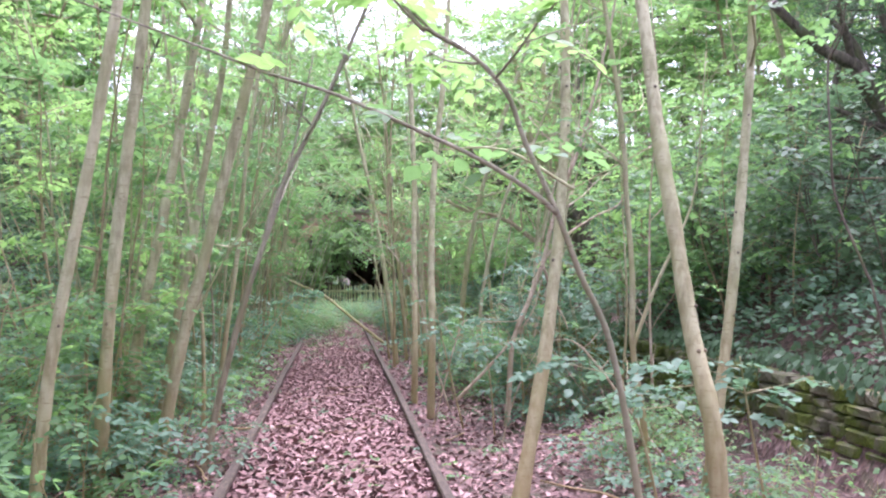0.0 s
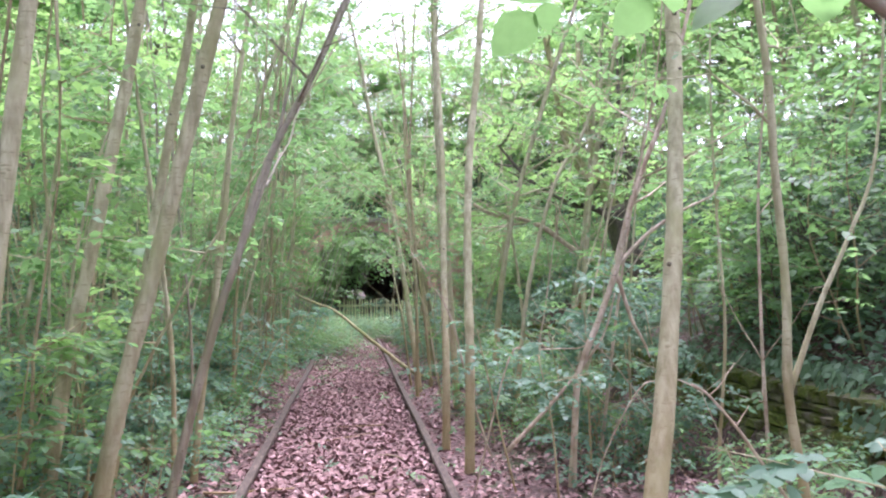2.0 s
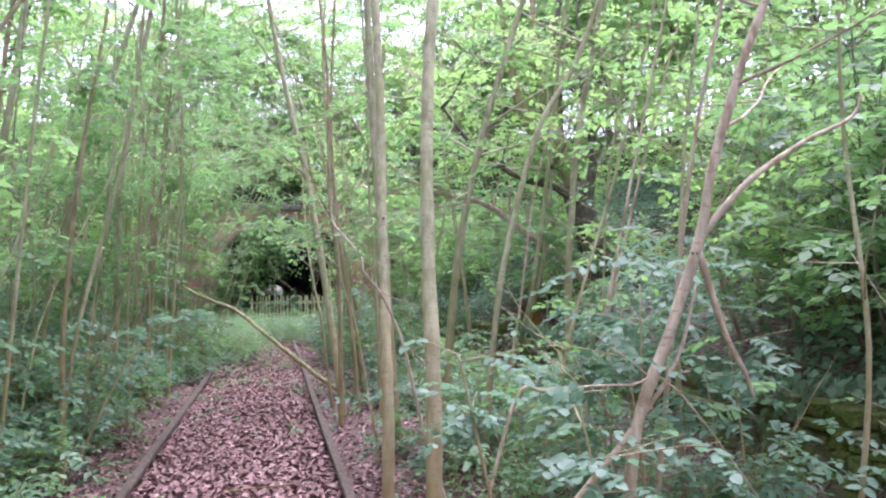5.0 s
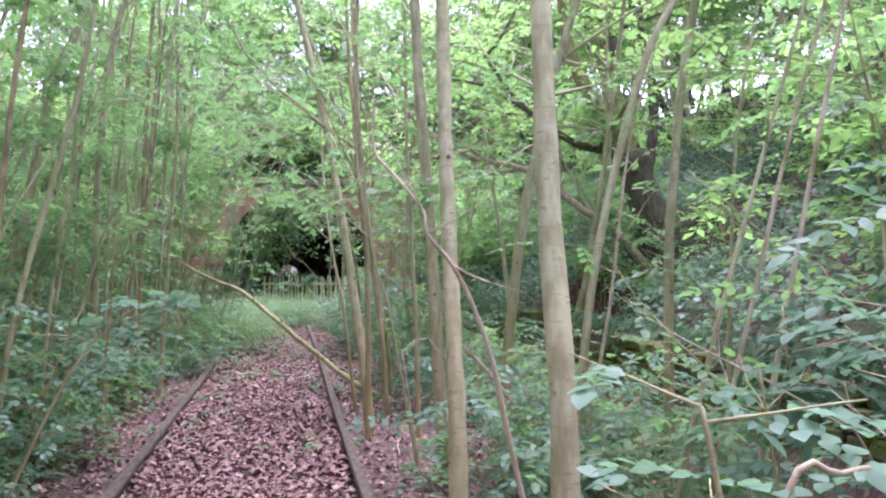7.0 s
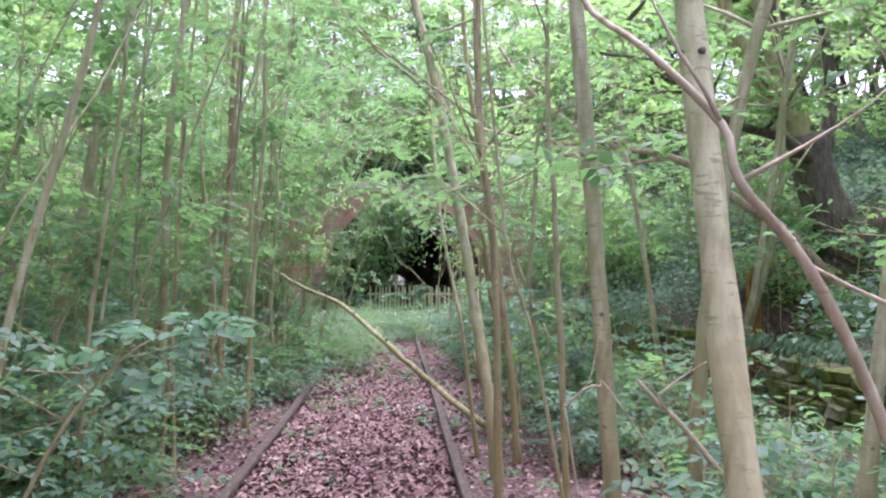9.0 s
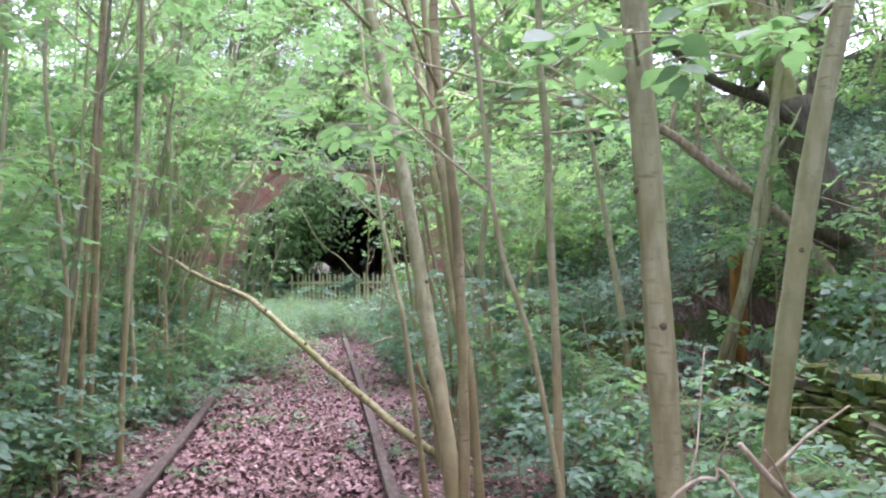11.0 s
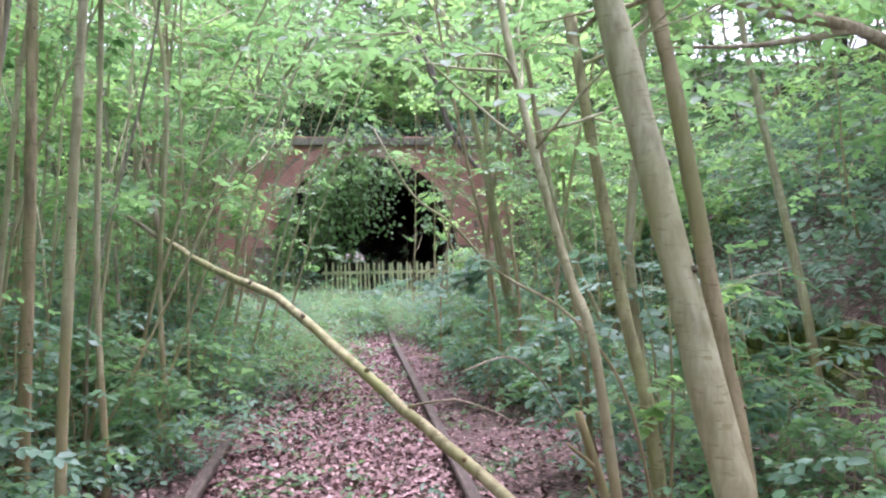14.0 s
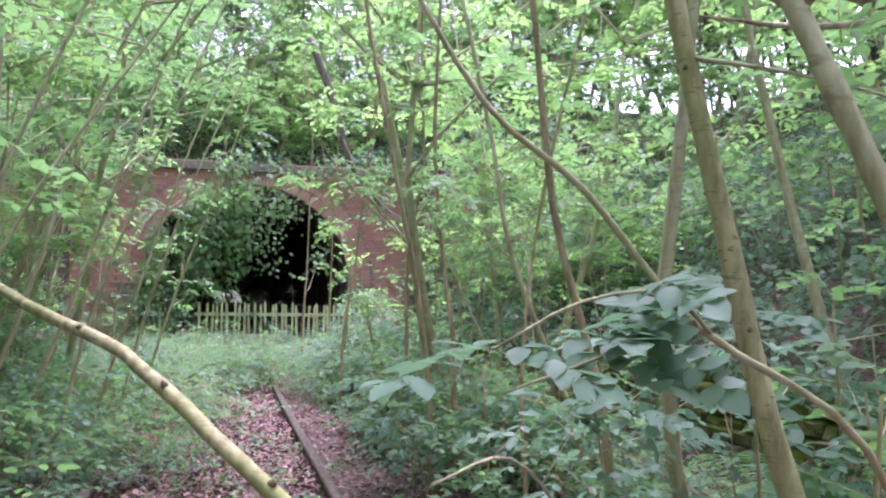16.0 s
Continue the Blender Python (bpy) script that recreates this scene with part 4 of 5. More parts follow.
# ---- ivy curtain hanging in the tunnel mouth ----
def curtain():
    rs = np.random.RandomState(9)
    at = []
    strands = []
    for _ in range(84):
        x = rs.uniform(-1.5, 2.1) if rs.rand() < 0.5 else rs.uniform(-1.5, 1.0)
        top = 1.45 + math.sqrt(max(0.05, 2.1 ** 2 - (x - 0.56) ** 2))
        drop = rs.uniform(0.6, 2.4) if x < 1.2 else rs.uniform(0.2, 1.2)
        y = 32.2 + rs.uniform(-0.9, 0.1)
        pts = [Vector((x + 0.12 * math.sin(k * 1.3 + x * 7), y + 0.05 * math.cos(k * 2.1), top + 0.1 - drop * k / 6)) for k in range(7)]
        strands.append(tube(pts, [0.006] * 7, 4))
        for _ in range(int(36 * drop)):
            p = pts[0].lerp(pts[6], rs.rand())
            at.append(np.array(p) + rs.normal(0, 0.13, 3))
    for _ in range(36):
        x = rs.uniform(-4.2, 5.6)
        drop = rs.uniform(0.25, 0.9)
        y = 31.88 - rs.uniform(0.0, 0.35)
        pts = [Vector((x + 0.1 * math.sin(k * 1.3 + x * 7), y, 4.3 - drop * k / 6)) for k in range(7)]
        strands.append(tube(pts, [0.006] * 7, 4))
        for _ in range(int(30 * drop)):
            at.append(np.array(pts[0].lerp(pts[6], rs.rand())) + rs.normal(0, 0.12, 3))
    at = np.array(at)
    n = len(at)
    thing = base_of("hanging_ivy", (0, 0, 0), "curtain of green ivy hanging over the tunnel mouth", "ivy")
    part("strand", raw("strand", *join(strands), BARK_DARK), thing)["kind"] = "stuff"
    part("foliage", leaf_mesh("foliage", at, np.stack([rs.normal(0, 0.6, n), rs.normal(-0.3, 0.4, n), -np.ones(n) * 0.6], 1), np.stack([rs.normal(0, 0.4, n), -np.ones(n), np.ones(n) * 0.9], 1), rs.uniform(0.07, 0.14, n), LEAF_YOUNG, 0.7, simple=True), thing)


curtain()


# ---- dead stem leaning by the right rail ----
def bent_stem():
    rng = random.Random(61)
    pts = curve_points([(1.3, 9.25, -0.02), (1.12, 9.3, 0.55), (1.02, 9.3, 0.96), (0.98, 9.3, 1.14), (0.92, 9.3, 1.31), (0.84, 9.3, 1.47), (0.75, 9.3, 1.58), (0.74, 9.33, 1.66), (0.66, 9.4, 1.78), (0.59, 9.5, 1.89), (0.59, 9.5, 2.05)], 4)
    foot = pts[0].copy()
    n = len(pts)
    thing = base_of("bare_sapling", foot, "bare bent dead sapling stripped to pale pinkish wood", "sapling")
    part("stem", raw("stem", *tube([p - foot for p in pts], [0.012 - 0.0085 * i / n for i in range(n)], 7, rng, 0.08), DEADWOOD), thing)
    for i, d in ((24, (1, 0.2, 0.5)), (28, (-0.6, 0.1, 1)), (20, (0.9, 0, -0.6))):
        part("twig", raw("twig", *tube(branch_line(pts[i] - foot, d, 0.28, rng, 0.1, 5), [0.004 * (1 - 0.15 * k) for k in range(6)], 5), DEADWOOD), thing)


bent_stem()


# ---- twigs lying on the leaves ----
trng = random.Random(97)
for k in range(60):
    x, y = trng.uniform(-2.0, 2.4), trng.uniform(1.5, 26)
    if abs(abs(x) - 0.75) < 0.15:
        continue
    a, l = trng.uniform(0, 6.28), trng.uniform(0.25, 0.9)
    pts = [Vector((math.cos(a) * l * u + trng.uniform(-0.02, 0.02), math.sin(a) * l * u + trng.uniform(-0.02, 0.02), 0.015 + 0.02 * trng.random())) for u in (0, 0.3, 0.6, 1)]
    r = trng.uniform(0.004, 0.011)
    twig = new("fallen_twig", raw("fallen_twig", *tube(curve_points(pts, 2), [r * (1 - 0.07 * i) for i in range(7)], 6), (DEADWOOD, BARK_DARK, BARK_BROWN)[k % 3]))
    twig.location = (x, y, max(land(x + u * math.cos(a) * l, y + u * math.sin(a) * l) for u in (0, 0.5, 1)) + 0.015)
    tagged(twig, "dry fallen twig lying on the dead leaves", "twig", "fallen twigs")
seedling = [shrub(170 + i, 3, 0.2, 0.35, 9, (LEAF, LEAF_BLUE)[i], 0.05, "small green seedling growing through the dead leaves", low=0.2, name="seedling", stem_r=0.003, reach=0.1, pairs=2, single=False, twigs=2, category="plant", group="seedlings on the track") for i in range(2)]
scatter(seedling, [(x, y, 40.0 * k) for k, (x, y) in enumerate((trng.choice((trng.uniform(-1.25, -0.5), trng.uniform(0.5, 1.4), trng.uniform(-0.7, 0.7))), trng.uniform(2, 24)) for _ in range(90))] + [(trng.uniform(-0.65, 0.65), trng.uniform(15.5, 24), 50.0 * k) for k in range(60)])


# ---- bare sticks and arching stems caught in the undergrowth ----
def stick(points, r, label, material, seed):
    pts = curve_points(points, 4)
    foot = pts[0].copy()
    n = len(pts)
    thing = base_of("bare_stick", foot, label, "branch", "bare sticks")
    part("stem", raw("stem", *tube([p - foot for p in pts], [r * (1 - 0.55 * i / n) for i in range(n)], 7, random.Random(seed), 0.1), material), thing)
    rr = random.Random(seed)
    for k in (n // 2, 3 * n // 4):
        part("twig", raw("twig", *tube(branch_line(pts[k] - foot, (rr.uniform(-1, 1), rr.uniform(-0.5, 0.5), 0.6), rr.uniform(0.15, 0.35), rr, 0.1, 4), [r * 0.4 * (1 - 0.15 * i) for i in range(5)], 5), material), thing)


ARCH = "thin bare stem arching out of the undergrowth"
stick([(1.25, 6.3, 0.0), (1.4, 6.25, 0.6)] + plane(6.2, [(1.59, 0.98), (1.71, 1.03), (1.83, 1.03), (1.95, 0.96), (1.98, 0.89)]) + [(2.2, 6.1, 0.3)], 0.0045, ARCH, DEADWOOD, 1)
stick([(2.55, 5.8, 0.0)] + plane(5.8, [(2.08, 0.66), (1.95, 0.84), (1.81, 1.0), (1.72, 1.06)]), 0.011, "pale broken stick leaning in the undergrowth", DEADWOOD, 2)
stick([(0.95, 8.0, 0.0)] + plane(8.0, [(1.22, 0.99), (1.36, 1.06), (1.52, 1.07), (1.75, 1.07), (1.98, 1.03)]) + [(2.6, 8.0, 0.2)], 0.008, ARCH, DEADWOOD, 3)
stick([(2.2, 11.8, 0.0)] + plane(11.8, [(1.61, 0.74), (1.47, 0.88), (1.37, 0.99)]), 0.016, "pale broken stick leaning in the undergrowth", DEADWOOD, 4)
stick([(1.1, 11.4, 0.0)] + plane(11.4, [(0.97, 0.87), (0.97, 0.94), (1.04, 1.01), (1.1, 1.02), (1.17, 0.96)]) + [(1.75, 11.4, 0.1)], 0.006, ARCH, DEADWOOD, 5)
stick([(1.55, 17.2, 0.0), (1.3, 17.0, 0.5), (1.0, 16.8, 0.8), (0.7, 16.7, 0.75)], 0.008, ARCH, DEADWOOD, 6)
stick([(1.14, 15.51, -0.03), (1.12, 15.51, 0.31), (0.99, 15.51, 0.76)], 0.03, "broken brown stub of a sapling beside the rail", BARK_BROWN, 8)
stick([(1.87, 15.2, -0.03), (1.91, 15.2, 0.17), (1.95, 15.2, 0.4)], 0.018, "short broken brown stem in the undergrowth", BARK_BROWN, 9)
stick([(-1.25, 20.22, -0.03), (-1.21, 20.22, 0.27), (-1.11, 20.22, 0.86)], 0.014, "thin bare brown stem in the undergrowth", BARK_BROWN, 10)
stick([(1.5, 29.4, 6.2), (1.9, 29.4, 5.2), (2.25, 29.4, 4.05), (2.6, 29.4, 3.45), (3.0, 29.4, 3.0), (3.35, 29.4, 2.8)], 0.085, "dark broken bough hanging before the tunnel portal", BARK_DARK, 7)
tree(plane(3.5, [(2.53, 1.35), (2.46, 1.57), (2.36, 1.91), (2.32, 2.18), (2.35, 2.58), (2.4, 2.86)]), 0.009, 3.6, "very thin dark stem beside the track", 47, bark=BARK_DARK, boughs=3, low=0.5, bough=0.5, count=14, name="thin_tree", group="thin stems in the thicket")


# ---- ferns by the wall ----
def fern(seed, fronds, length):
    rng, rs = random.Random(seed), np.random.RandomState(seed)
    thing = base_of("fern", (0, 0, 0), "green fern with arching fronds at the foot of the wall", "fern", "ferns by the wall")
    for k in range(fronds):
        a = 6.28 * k / fronds + rng.uniform(-0.3, 0.3)
        l = length * rng.uniform(0.75, 1.15)
        out = Vector((math.cos(a), math.sin(a), 0))
        line = [out * (l * 0.75 * u) + Vector((0, 0, l * (1.05 * u - 0.75 * u * u) - 0.02)) for u in np.linspace(0, 1, 9)]
        stalk = part("frond", raw("frond", *tube(line, [0.005 * (1 - 0.09 * i) for i in range(9)], 4), LEAF_BLUE), thing)
        at, axis = [], []
        for i in range(15):
            u = 0.15 + 0.83 * i / 14
            q = line[int(u * 8)].lerp(line[min(8, int(u * 8) + 1)], u * 8 - int(u * 8))
            side = Vector((-out.y, out.x, 0))
            for sgn in (-1, 1):
                at.append(q)
                axis.append(side * sgn + out * 0.45 - Vector((0, 0, 0.15)))
        sizes = np.repeat([0.16 * math.sin(math.pi * (0.18 + 0.8 * i / 14)) for i in range(15)], 2) * l / 0.7
        part("leaflet", leaf_mesh("leaflet", np.array(at), np.array(axis), np.tile([0.0, 0.0, 1.0], (30, 1)) + rs.normal(0, 0.1, (30, 3)), sizes, LEAF, 0.3, simple=True), stalk)["kind"] = "stuff"
    return thing


scatter([fern(1, 9, 0.75), fern(2, 8, 0.6)], [(3.42, 16.1, 0), (3.2, 14.7, 50), (3.35, 18.6, 110), (2.9, 20.3, 200), (3.3, 12.8, 20), (-2.6, 14.0, 70), (3.1, 16.9, 160)])


# ---- single saplings near the path with large leaf sprays ----
def sprig(line, label, seed, leaf, count, size, reach, r=0.009, pairs=5, spread=0.5, wide=0.78, twigs=(), name="sapling", category="sapling"):
    rng, rs = random.Random(seed), np.random.RandomState(seed)
    pts = curve_points(line, 4)
    foot = pts[0].copy()
    pts = [p - foot for p in pts]
    n = len(pts)
    thing = base_of(name, foot, label, category, "%ss beside the track" % category)
    part("stem", raw("stem", *tube(pts, [r * (1 - 0.6 * i / n) for i in range(n)], 7, rng, 0.05), BARK), thing)
    lines = [pts[n // 2:]]
    if twigs:
        lines = [[p - foot for p in curve_points(t, 3)] for t in twigs]
        for b in lines:
            part("twig", raw("twig", *tube(b, [r * 0.45 * (1 - 0.06 * k) for k in range(len(b))], 4), BARK), thing)
    for _ in range(0 if twigs else max(2, count // 3)):
        i = rng.randrange(n // 2, n)
        a = rng.uniform(0, 6.28)
        b = branch_line(pts[i], (math.cos(a), math.sin(a), 0.25), spread * rng.uniform(0.4, 1), rng, 0.0, 4)
        part("twig", raw("twig", *tube(b, [r * 0.4 * (1 - 0.15 * k) for k in range(5)], 4), BARK), thing)
        lines.append(b)
    part("foliage", leafy(lines, count, reach, pairs, size, leaf, rs, "foliage", 0.02, wide=wide, fine=True), thing)


BIGLEAF = "sapling with large rounded bluish compound leaves beside the rail"
sprig([(1.25, 7.9, 0.0), (1.1, 7.85, 0.6), (0.98, 7.8, 1.1), (0.95, 7.8, 1.24)], BIGLEAF, 71, LEAF_BLUE, 14, 0.048, 0.2, spread=0.3)
sprig([(1.5, 7.6, 0.0), (1.45, 7.6, 0.6), (1.35, 7.6, 1.1)], BIGLEAF, 72, LEAF_BLUE, 18, 0.05, 0.22)
sprig([(1.95, 8.3, 0.0), (1.9, 8.2, 0.8), (1.85, 8.1, 1.5)], BIGLEAF, 73, LEAF_BLUE, 22, 0.055, 0.24)
sprig([(1.6, 3.7, 0.0), (1.45, 3.65, 0.7), (1.3, 3.6, 1.08)], BIGLEAF, 74, LEAF_BLUE, 18, 0.055, 0.22)
sprig([(2.4, 4.2, 0.0), (2.2, 4.1, 0.8), (2.1, 4.0, 1.12)], BIGLEAF, 75, LEAF_BLUE, 16, 0.055, 0.22)
sprig([(1.3, 15.4, 0.0), (1.1, 15.2, 0.8), (0.85, 15.05, 1.16), (0.6, 15.05, 1.32), (0.45, 15.05, 1.48), (0.32, 15.05, 1.58), (0.2, 15.1, 1.8)], "leaning grey sapling with hanging round leaflets", 76, LEAF_BLUE, 13, 0.04, 0.13, r=0.007,
      twigs=[[(0.62, 15.05, 1.31), (0.52, 14.98, 1.36), (0.4, 14.95, 1.35), (0.3, 14.95, 1.3)], [(0.6, 15.05, 1.32), (0.55, 15.0, 1.33), (0.45, 15.0, 1.29), (0.33, 15.0, 1.25)]])
sprig([(1.5, 15.9, 0.0), (1.45, 15.7, 0.7), (1.4, 15.6, 1.15)], "young sapling with bright yellow-green leaves", 77, LEAF_YOUNG, 12, 0.06, 0.16)
sprig([(-1.25, 11.1, 0.0), (-0.85, 11.0, 0.85), (-0.6, 11.0, 1.18), (-0.4, 11.0, 1.28)], BIGLEAF, 78, LEAF_BLUE, 16, 0.055, 0.2, spread=0.35)
for k, (x, y, z) in enumerate(((1.5, 16.2, 1.3), (1.85, 16.0, 1.12), (1.25, 16.7, 1.05), (2.15, 16.6, 1.35))):
    sprig([(x + 0.2, y + 0.2, land(x + 0.2, y + 0.2)), (x + 0.12, y + 0.1, z * 0.55), (x, y, z)], BIGLEAF, 131 + k, (LEAF_BLUE, LEAF)[k % 2], 15, 0.06, 0.22, spread=0.4)
lrng = random.Random(141)
for k in range(18):
    x, y, z = lrng.uniform(-2.1, -1.35), 5.0 + 1.02 * k, lrng.uniform(1.0, 2.3)
    sprig([(x - 0.15, y + 0.15, land(x - 0.15, y + 0.15)), (x - 0.1, y + 0.1, z * 0.55), (x, y, z)], "slender sapling with layered light green compound leaves", 141 + k, (LEAF_YOUNG, LEAF, LEAF)[k % 3], 17, 0.068, 0.24, r=0.008, pairs=4, spread=0.55, wide=0.5)
FROND = "sapling with long feathery bluish green compound leaves"
for k, (x, y, z) in enumerate(((1.95, 8.6, 1.6), (2.35, 8.9, 1.75), (2.5, 8.5, 1.35), (2.1, 9.3, 1.3), (1.75, 8.9, 1.15), (2.75, 9.2, 1.2), (2.1, 16.4, 1.05), (2.6, 16.9, 1.25), (2.85, 16.2, 0.95), (1.9, 17.4, 1.1))):
    sprig([(x + 0.25, y + 0.15, land(x + 0.25, y + 0.15)), (x + 0.15, y + 0.1, z * 0.5), (x, y, z)], FROND, 91 + k, LEAF_BLUE, 17, 0.078, 0.3, r=0.008, pairs=7, spread=0.5, wide=0.46)
BOUGH = "low bough with broad bright green leaves over the track"


def low_bough(line, seed, count, size=0.075, spread=0.35):
    sprig(line, BOUGH, seed, LEAF, count, size, 0.17, r=0.007, pairs=2, spread=spread, name="leafy_bough", category="branch")


low_bough([(0.83, 2.75, 1.85), (0.6, 2.85, 2.0), (0.38, 3.0, 2.02)], 79, 10, 0.075, 0.5)
low_bough([(0.75, 14.48, 2.2), (0.6, 14.2, 2.16), (0.42, 14.0, 2.05)], 81, 12)
low_bough([(0.9, 13.51, 2.0), (0.75, 13.3, 2.02), (0.6, 13.1, 1.95)], 82, 9, 0.07)
low_bough([(1.24, 13.17, 2.3), (1.5, 13.2, 2.15), (1.75, 13.3, 2.05)], 83, 12)
low_bough([(1.22, 12.06, 2.0), (1.1, 11.8, 2.02), (1.0, 11.6, 1.96)], 84, 9, 0.07)
low_bough([(2.12, 12.42, 2.4), (1.9, 12.1, 2.28), (1.65, 11.9, 2.1)], 85, 9)
low_bough([(1.2, 16.05, 2.0), (1.35, 15.8, 1.9), (1.5, 15.5, 1.75)], 86, 6, 0.055)
low_bough([(0.68, 15.1, 1.95), (0.6, 14.95, 2.0), (0.45, 14.85, 1.98)], 87, 4, 0.055)


# ---- fallen pole across the track ----
def pole():
    rng = random.Random(3)
    pts = curve_points([(1.49, 15.2, -0.06), (1.0, 15.75, 0.15), (0.55, 16.32, 0.47), (0.1, 16.85, 0.81), (-0.32, 17.36, 1.13), (-0.79, 17.98, 1.29), (-1.32, 18.85, 1.53)], 5)
    pts = [p + Vector((rng.uniform(-0.006, 0.006), 0, rng.uniform(-0.006, 0.006))) for p in pts]
    n = len(pts)
    foot = pts[0].copy()
    thing = base_of("fallen_pole", foot, "long mossy fallen branch leaning across the rails", "branch")
    part("stem", raw("stem", *tube([p - foot for p in pts], [0.034 - 0.012 * i / n for i in range(n)], 9, rng, 0.06), BARK_MOSSY), thing)
    for k in (5, 9, 14, 18, 22):
        q, up = pts[k] - foot, Vector((rng.uniform(-0.5, 0.5), -0.7, rng.uniform(0.2, 1))).normalized()
        part("knot", raw("knot", *tube([q + up * 0.02, q + up * 0.04, q + up * 0.05], [0.016, 0.012, 0.005], 7, rng, 0.2), BARK_DARK), thing)
    tip = pts[-1] - foot
    part("dead_fork", raw("dead_fork", *join([tube(branch_line(tip, d, l, rng, 0.3, 6), [0.024 - 0.003 * i for i in range(7)], 6) for d, l in (((-0.25, 0.1, 1), 0.9), ((-0.9, 0, 0.5), 0.5))]), DEADWOOD), thing)
    mid = pts[12] - foot
    part("twig", raw("twig", *tube(branch_line(mid, (0.5, -0.5, 0.2), 0.7, rng, -0.5, 6), [0.008 - 0.001 * i for i in range(7)], 5), DEADWOOD), thing)


pole()


# ---- rusty post ----
def post():
    bm = bmesh.new()
    bmesh.ops.create_cube(bm, size=1, matrix=Matrix.Diagonal((0.14, 0.11, 1.7, 1)))
    bmesh.ops.bevel(bm, geom=bm.edges[:], offset=0.015, segments=2, affect="EDGES")
    me = bpy.data.meshes.new("post")
    bm.to_mesh(me)
    bm.free()
    me.materials.append(ORANGE)
    ob = new("post", me)
    ob.matrix_world = pose(4.45, 17.4, 0.66, 1.5, -1.5, 8)
    tagged(ob, "upright orange-brown rusty post in a recess of the wall", "post")


post()


# ---- palisade across the tunnel mouth ----
def palisade():
    rng = random.Random(8)
    thing = base_of("palisade_fence", (0.6, 31.9, land(0.6, 31.9)), "pale weathered paling fence across the tunnel mouth", "fence")
    pieces = []
    w, h = 0.05, 1.16
    outline = [(-w / 2, 0), (w / 2, 0), (w / 2, h - 0.06), (0, h), (-w / 2, h - 0.06)]
    me = raw("pale", [(x, -0.012, z) for x, z in outline] + [(x, 0.012, z) for x, z in outline],
             [(0, 1, 2, 3, 4), (9, 8, 7, 6, 5)] + [(i, i + 5, (i + 1) % 5 + 5, (i + 1) % 5) for i in range(5)], PALE_WOOD, smooth=False)
    x = -2.25
    while x < 2.2:
        if not -1.75 < x < -1.13:
            ob = part("pale", me, thing)
            ob.matrix_basis = pose(x, rng.uniform(-0.01, 0.01), rng.uniform(-0.05, 0.02) - (0.0 if x > -1.1 else 0.06), 0, rng.uniform(-2.5, 2.5), 0)
        x += 0.112 + rng.uniform(-0.012, 0.012)
    for z in (0.3, 0.85):
        for a, c in ((-2.28, -1.74), (-1.14, 2.22)):
            part("fence_rail", raw("fence_rail", [(x, y, zz) for x in (a, c) for y in (0.016, 0.05) for zz in (z, z + 0.07)],
                                   [(0, 1, 3, 2), (4, 6, 7, 5), (0, 4, 5, 1), (2, 3, 7, 6), (1, 5, 7, 3), (0, 2, 6, 4)], PALE_WOOD, smooth=False), thing)


palisade()


# ---- tunnel ----
CX, FACE, HALF, SPRING = 0.56, 32.2, 2.2, 1.55


def arch_point(a, r, k=1.0):
    """Point of a three-centred arch at angle a from the right springing."""
    return CX + r * math.cos(a), SPRING + (r - 0.05) * k * math.sin(a)


def tunnel():
    """Barrel lining, floor and half-blocked far end."""
    n, ys = 28, list(np.arange(FACE + 0.05, 48.05, 0.8))
    verts, faces = [], []
    ring = [(CX + HALF, -0.3)] + [arch_point(math.pi * i / n, HALF) for i in range(n + 1)] + [(CX - HALF, -0.3)]
    outer = [(CX + HALF + 0.4, -0.3)] + [arch_point(math.pi * i / n, HALF + 0.35) for i in range(n + 1)] + [(CX - HALF - 0.4, -0.3)]
    m = len(ring)
    for y in ys:
        verts += [(x, y, z) for x, z in ring] + [(x, y, z) for x, z in outer]
    for j in range(len(ys) - 1):
        a, b = j * 2 * m, (j + 1) * 2 * m
        for i in range(m - 1):
            faces.append((a + i, b + i, b + i + 1, a + i + 1))
            faces.append((a + m + i, a + m + i + 1, b + m + i + 1, b + m + i))
    for base in (0, (len(ys) - 1) * 2 * m):
        for i in range(m - 1):
            faces.append((base + i, base + i + 1, base + m + i + 1, base + m + i))
    tagged(new("tunnel_lining", raw("tunnel_lining", verts, faces, BRICK_DARK)), "tunnel lining of dark brick", "tunnel", kind="structure")
    hole = [(0.26 + 0.52 * math.cos(math.pi * i / 14), 0.92 + 0.55 * math.sin(math.pi * i / 14)) for i in range(15)]
    rim = [(CX + 2.35, 0.92)] + [(CX + 2.35 - 4.7 * i / 12, 4.0) for i in range(13)] + [(CX - 2.35, 0.92)]
    verts, faces = [], []
    for y in (47.5, 47.9):
        verts += [(x, y, z) for x, z in hole] + [(x, y, z) for x, z in rim] + [(CX + 2.35, y, -0.3), (CX - 2.35, y, -0.3)]
    for i in range(14):
        faces += [(i, i + 1, 16 + i, 15 + i), (32 + i, 47 + i, 48 + i, 33 + i), (i, 32 + i, 33 + i, i + 1)]
    faces += [(15, 30, 31), (15, 0, 30), (0, 14, 29), (0, 29, 31, 30), (47, 63, 62), (47, 62, 32), (32, 61, 46), (32, 62, 63, 61), (0, 14, 46, 32)]
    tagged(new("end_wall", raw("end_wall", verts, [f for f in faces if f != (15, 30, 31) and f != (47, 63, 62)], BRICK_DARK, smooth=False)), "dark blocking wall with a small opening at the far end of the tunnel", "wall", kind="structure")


tunnel()


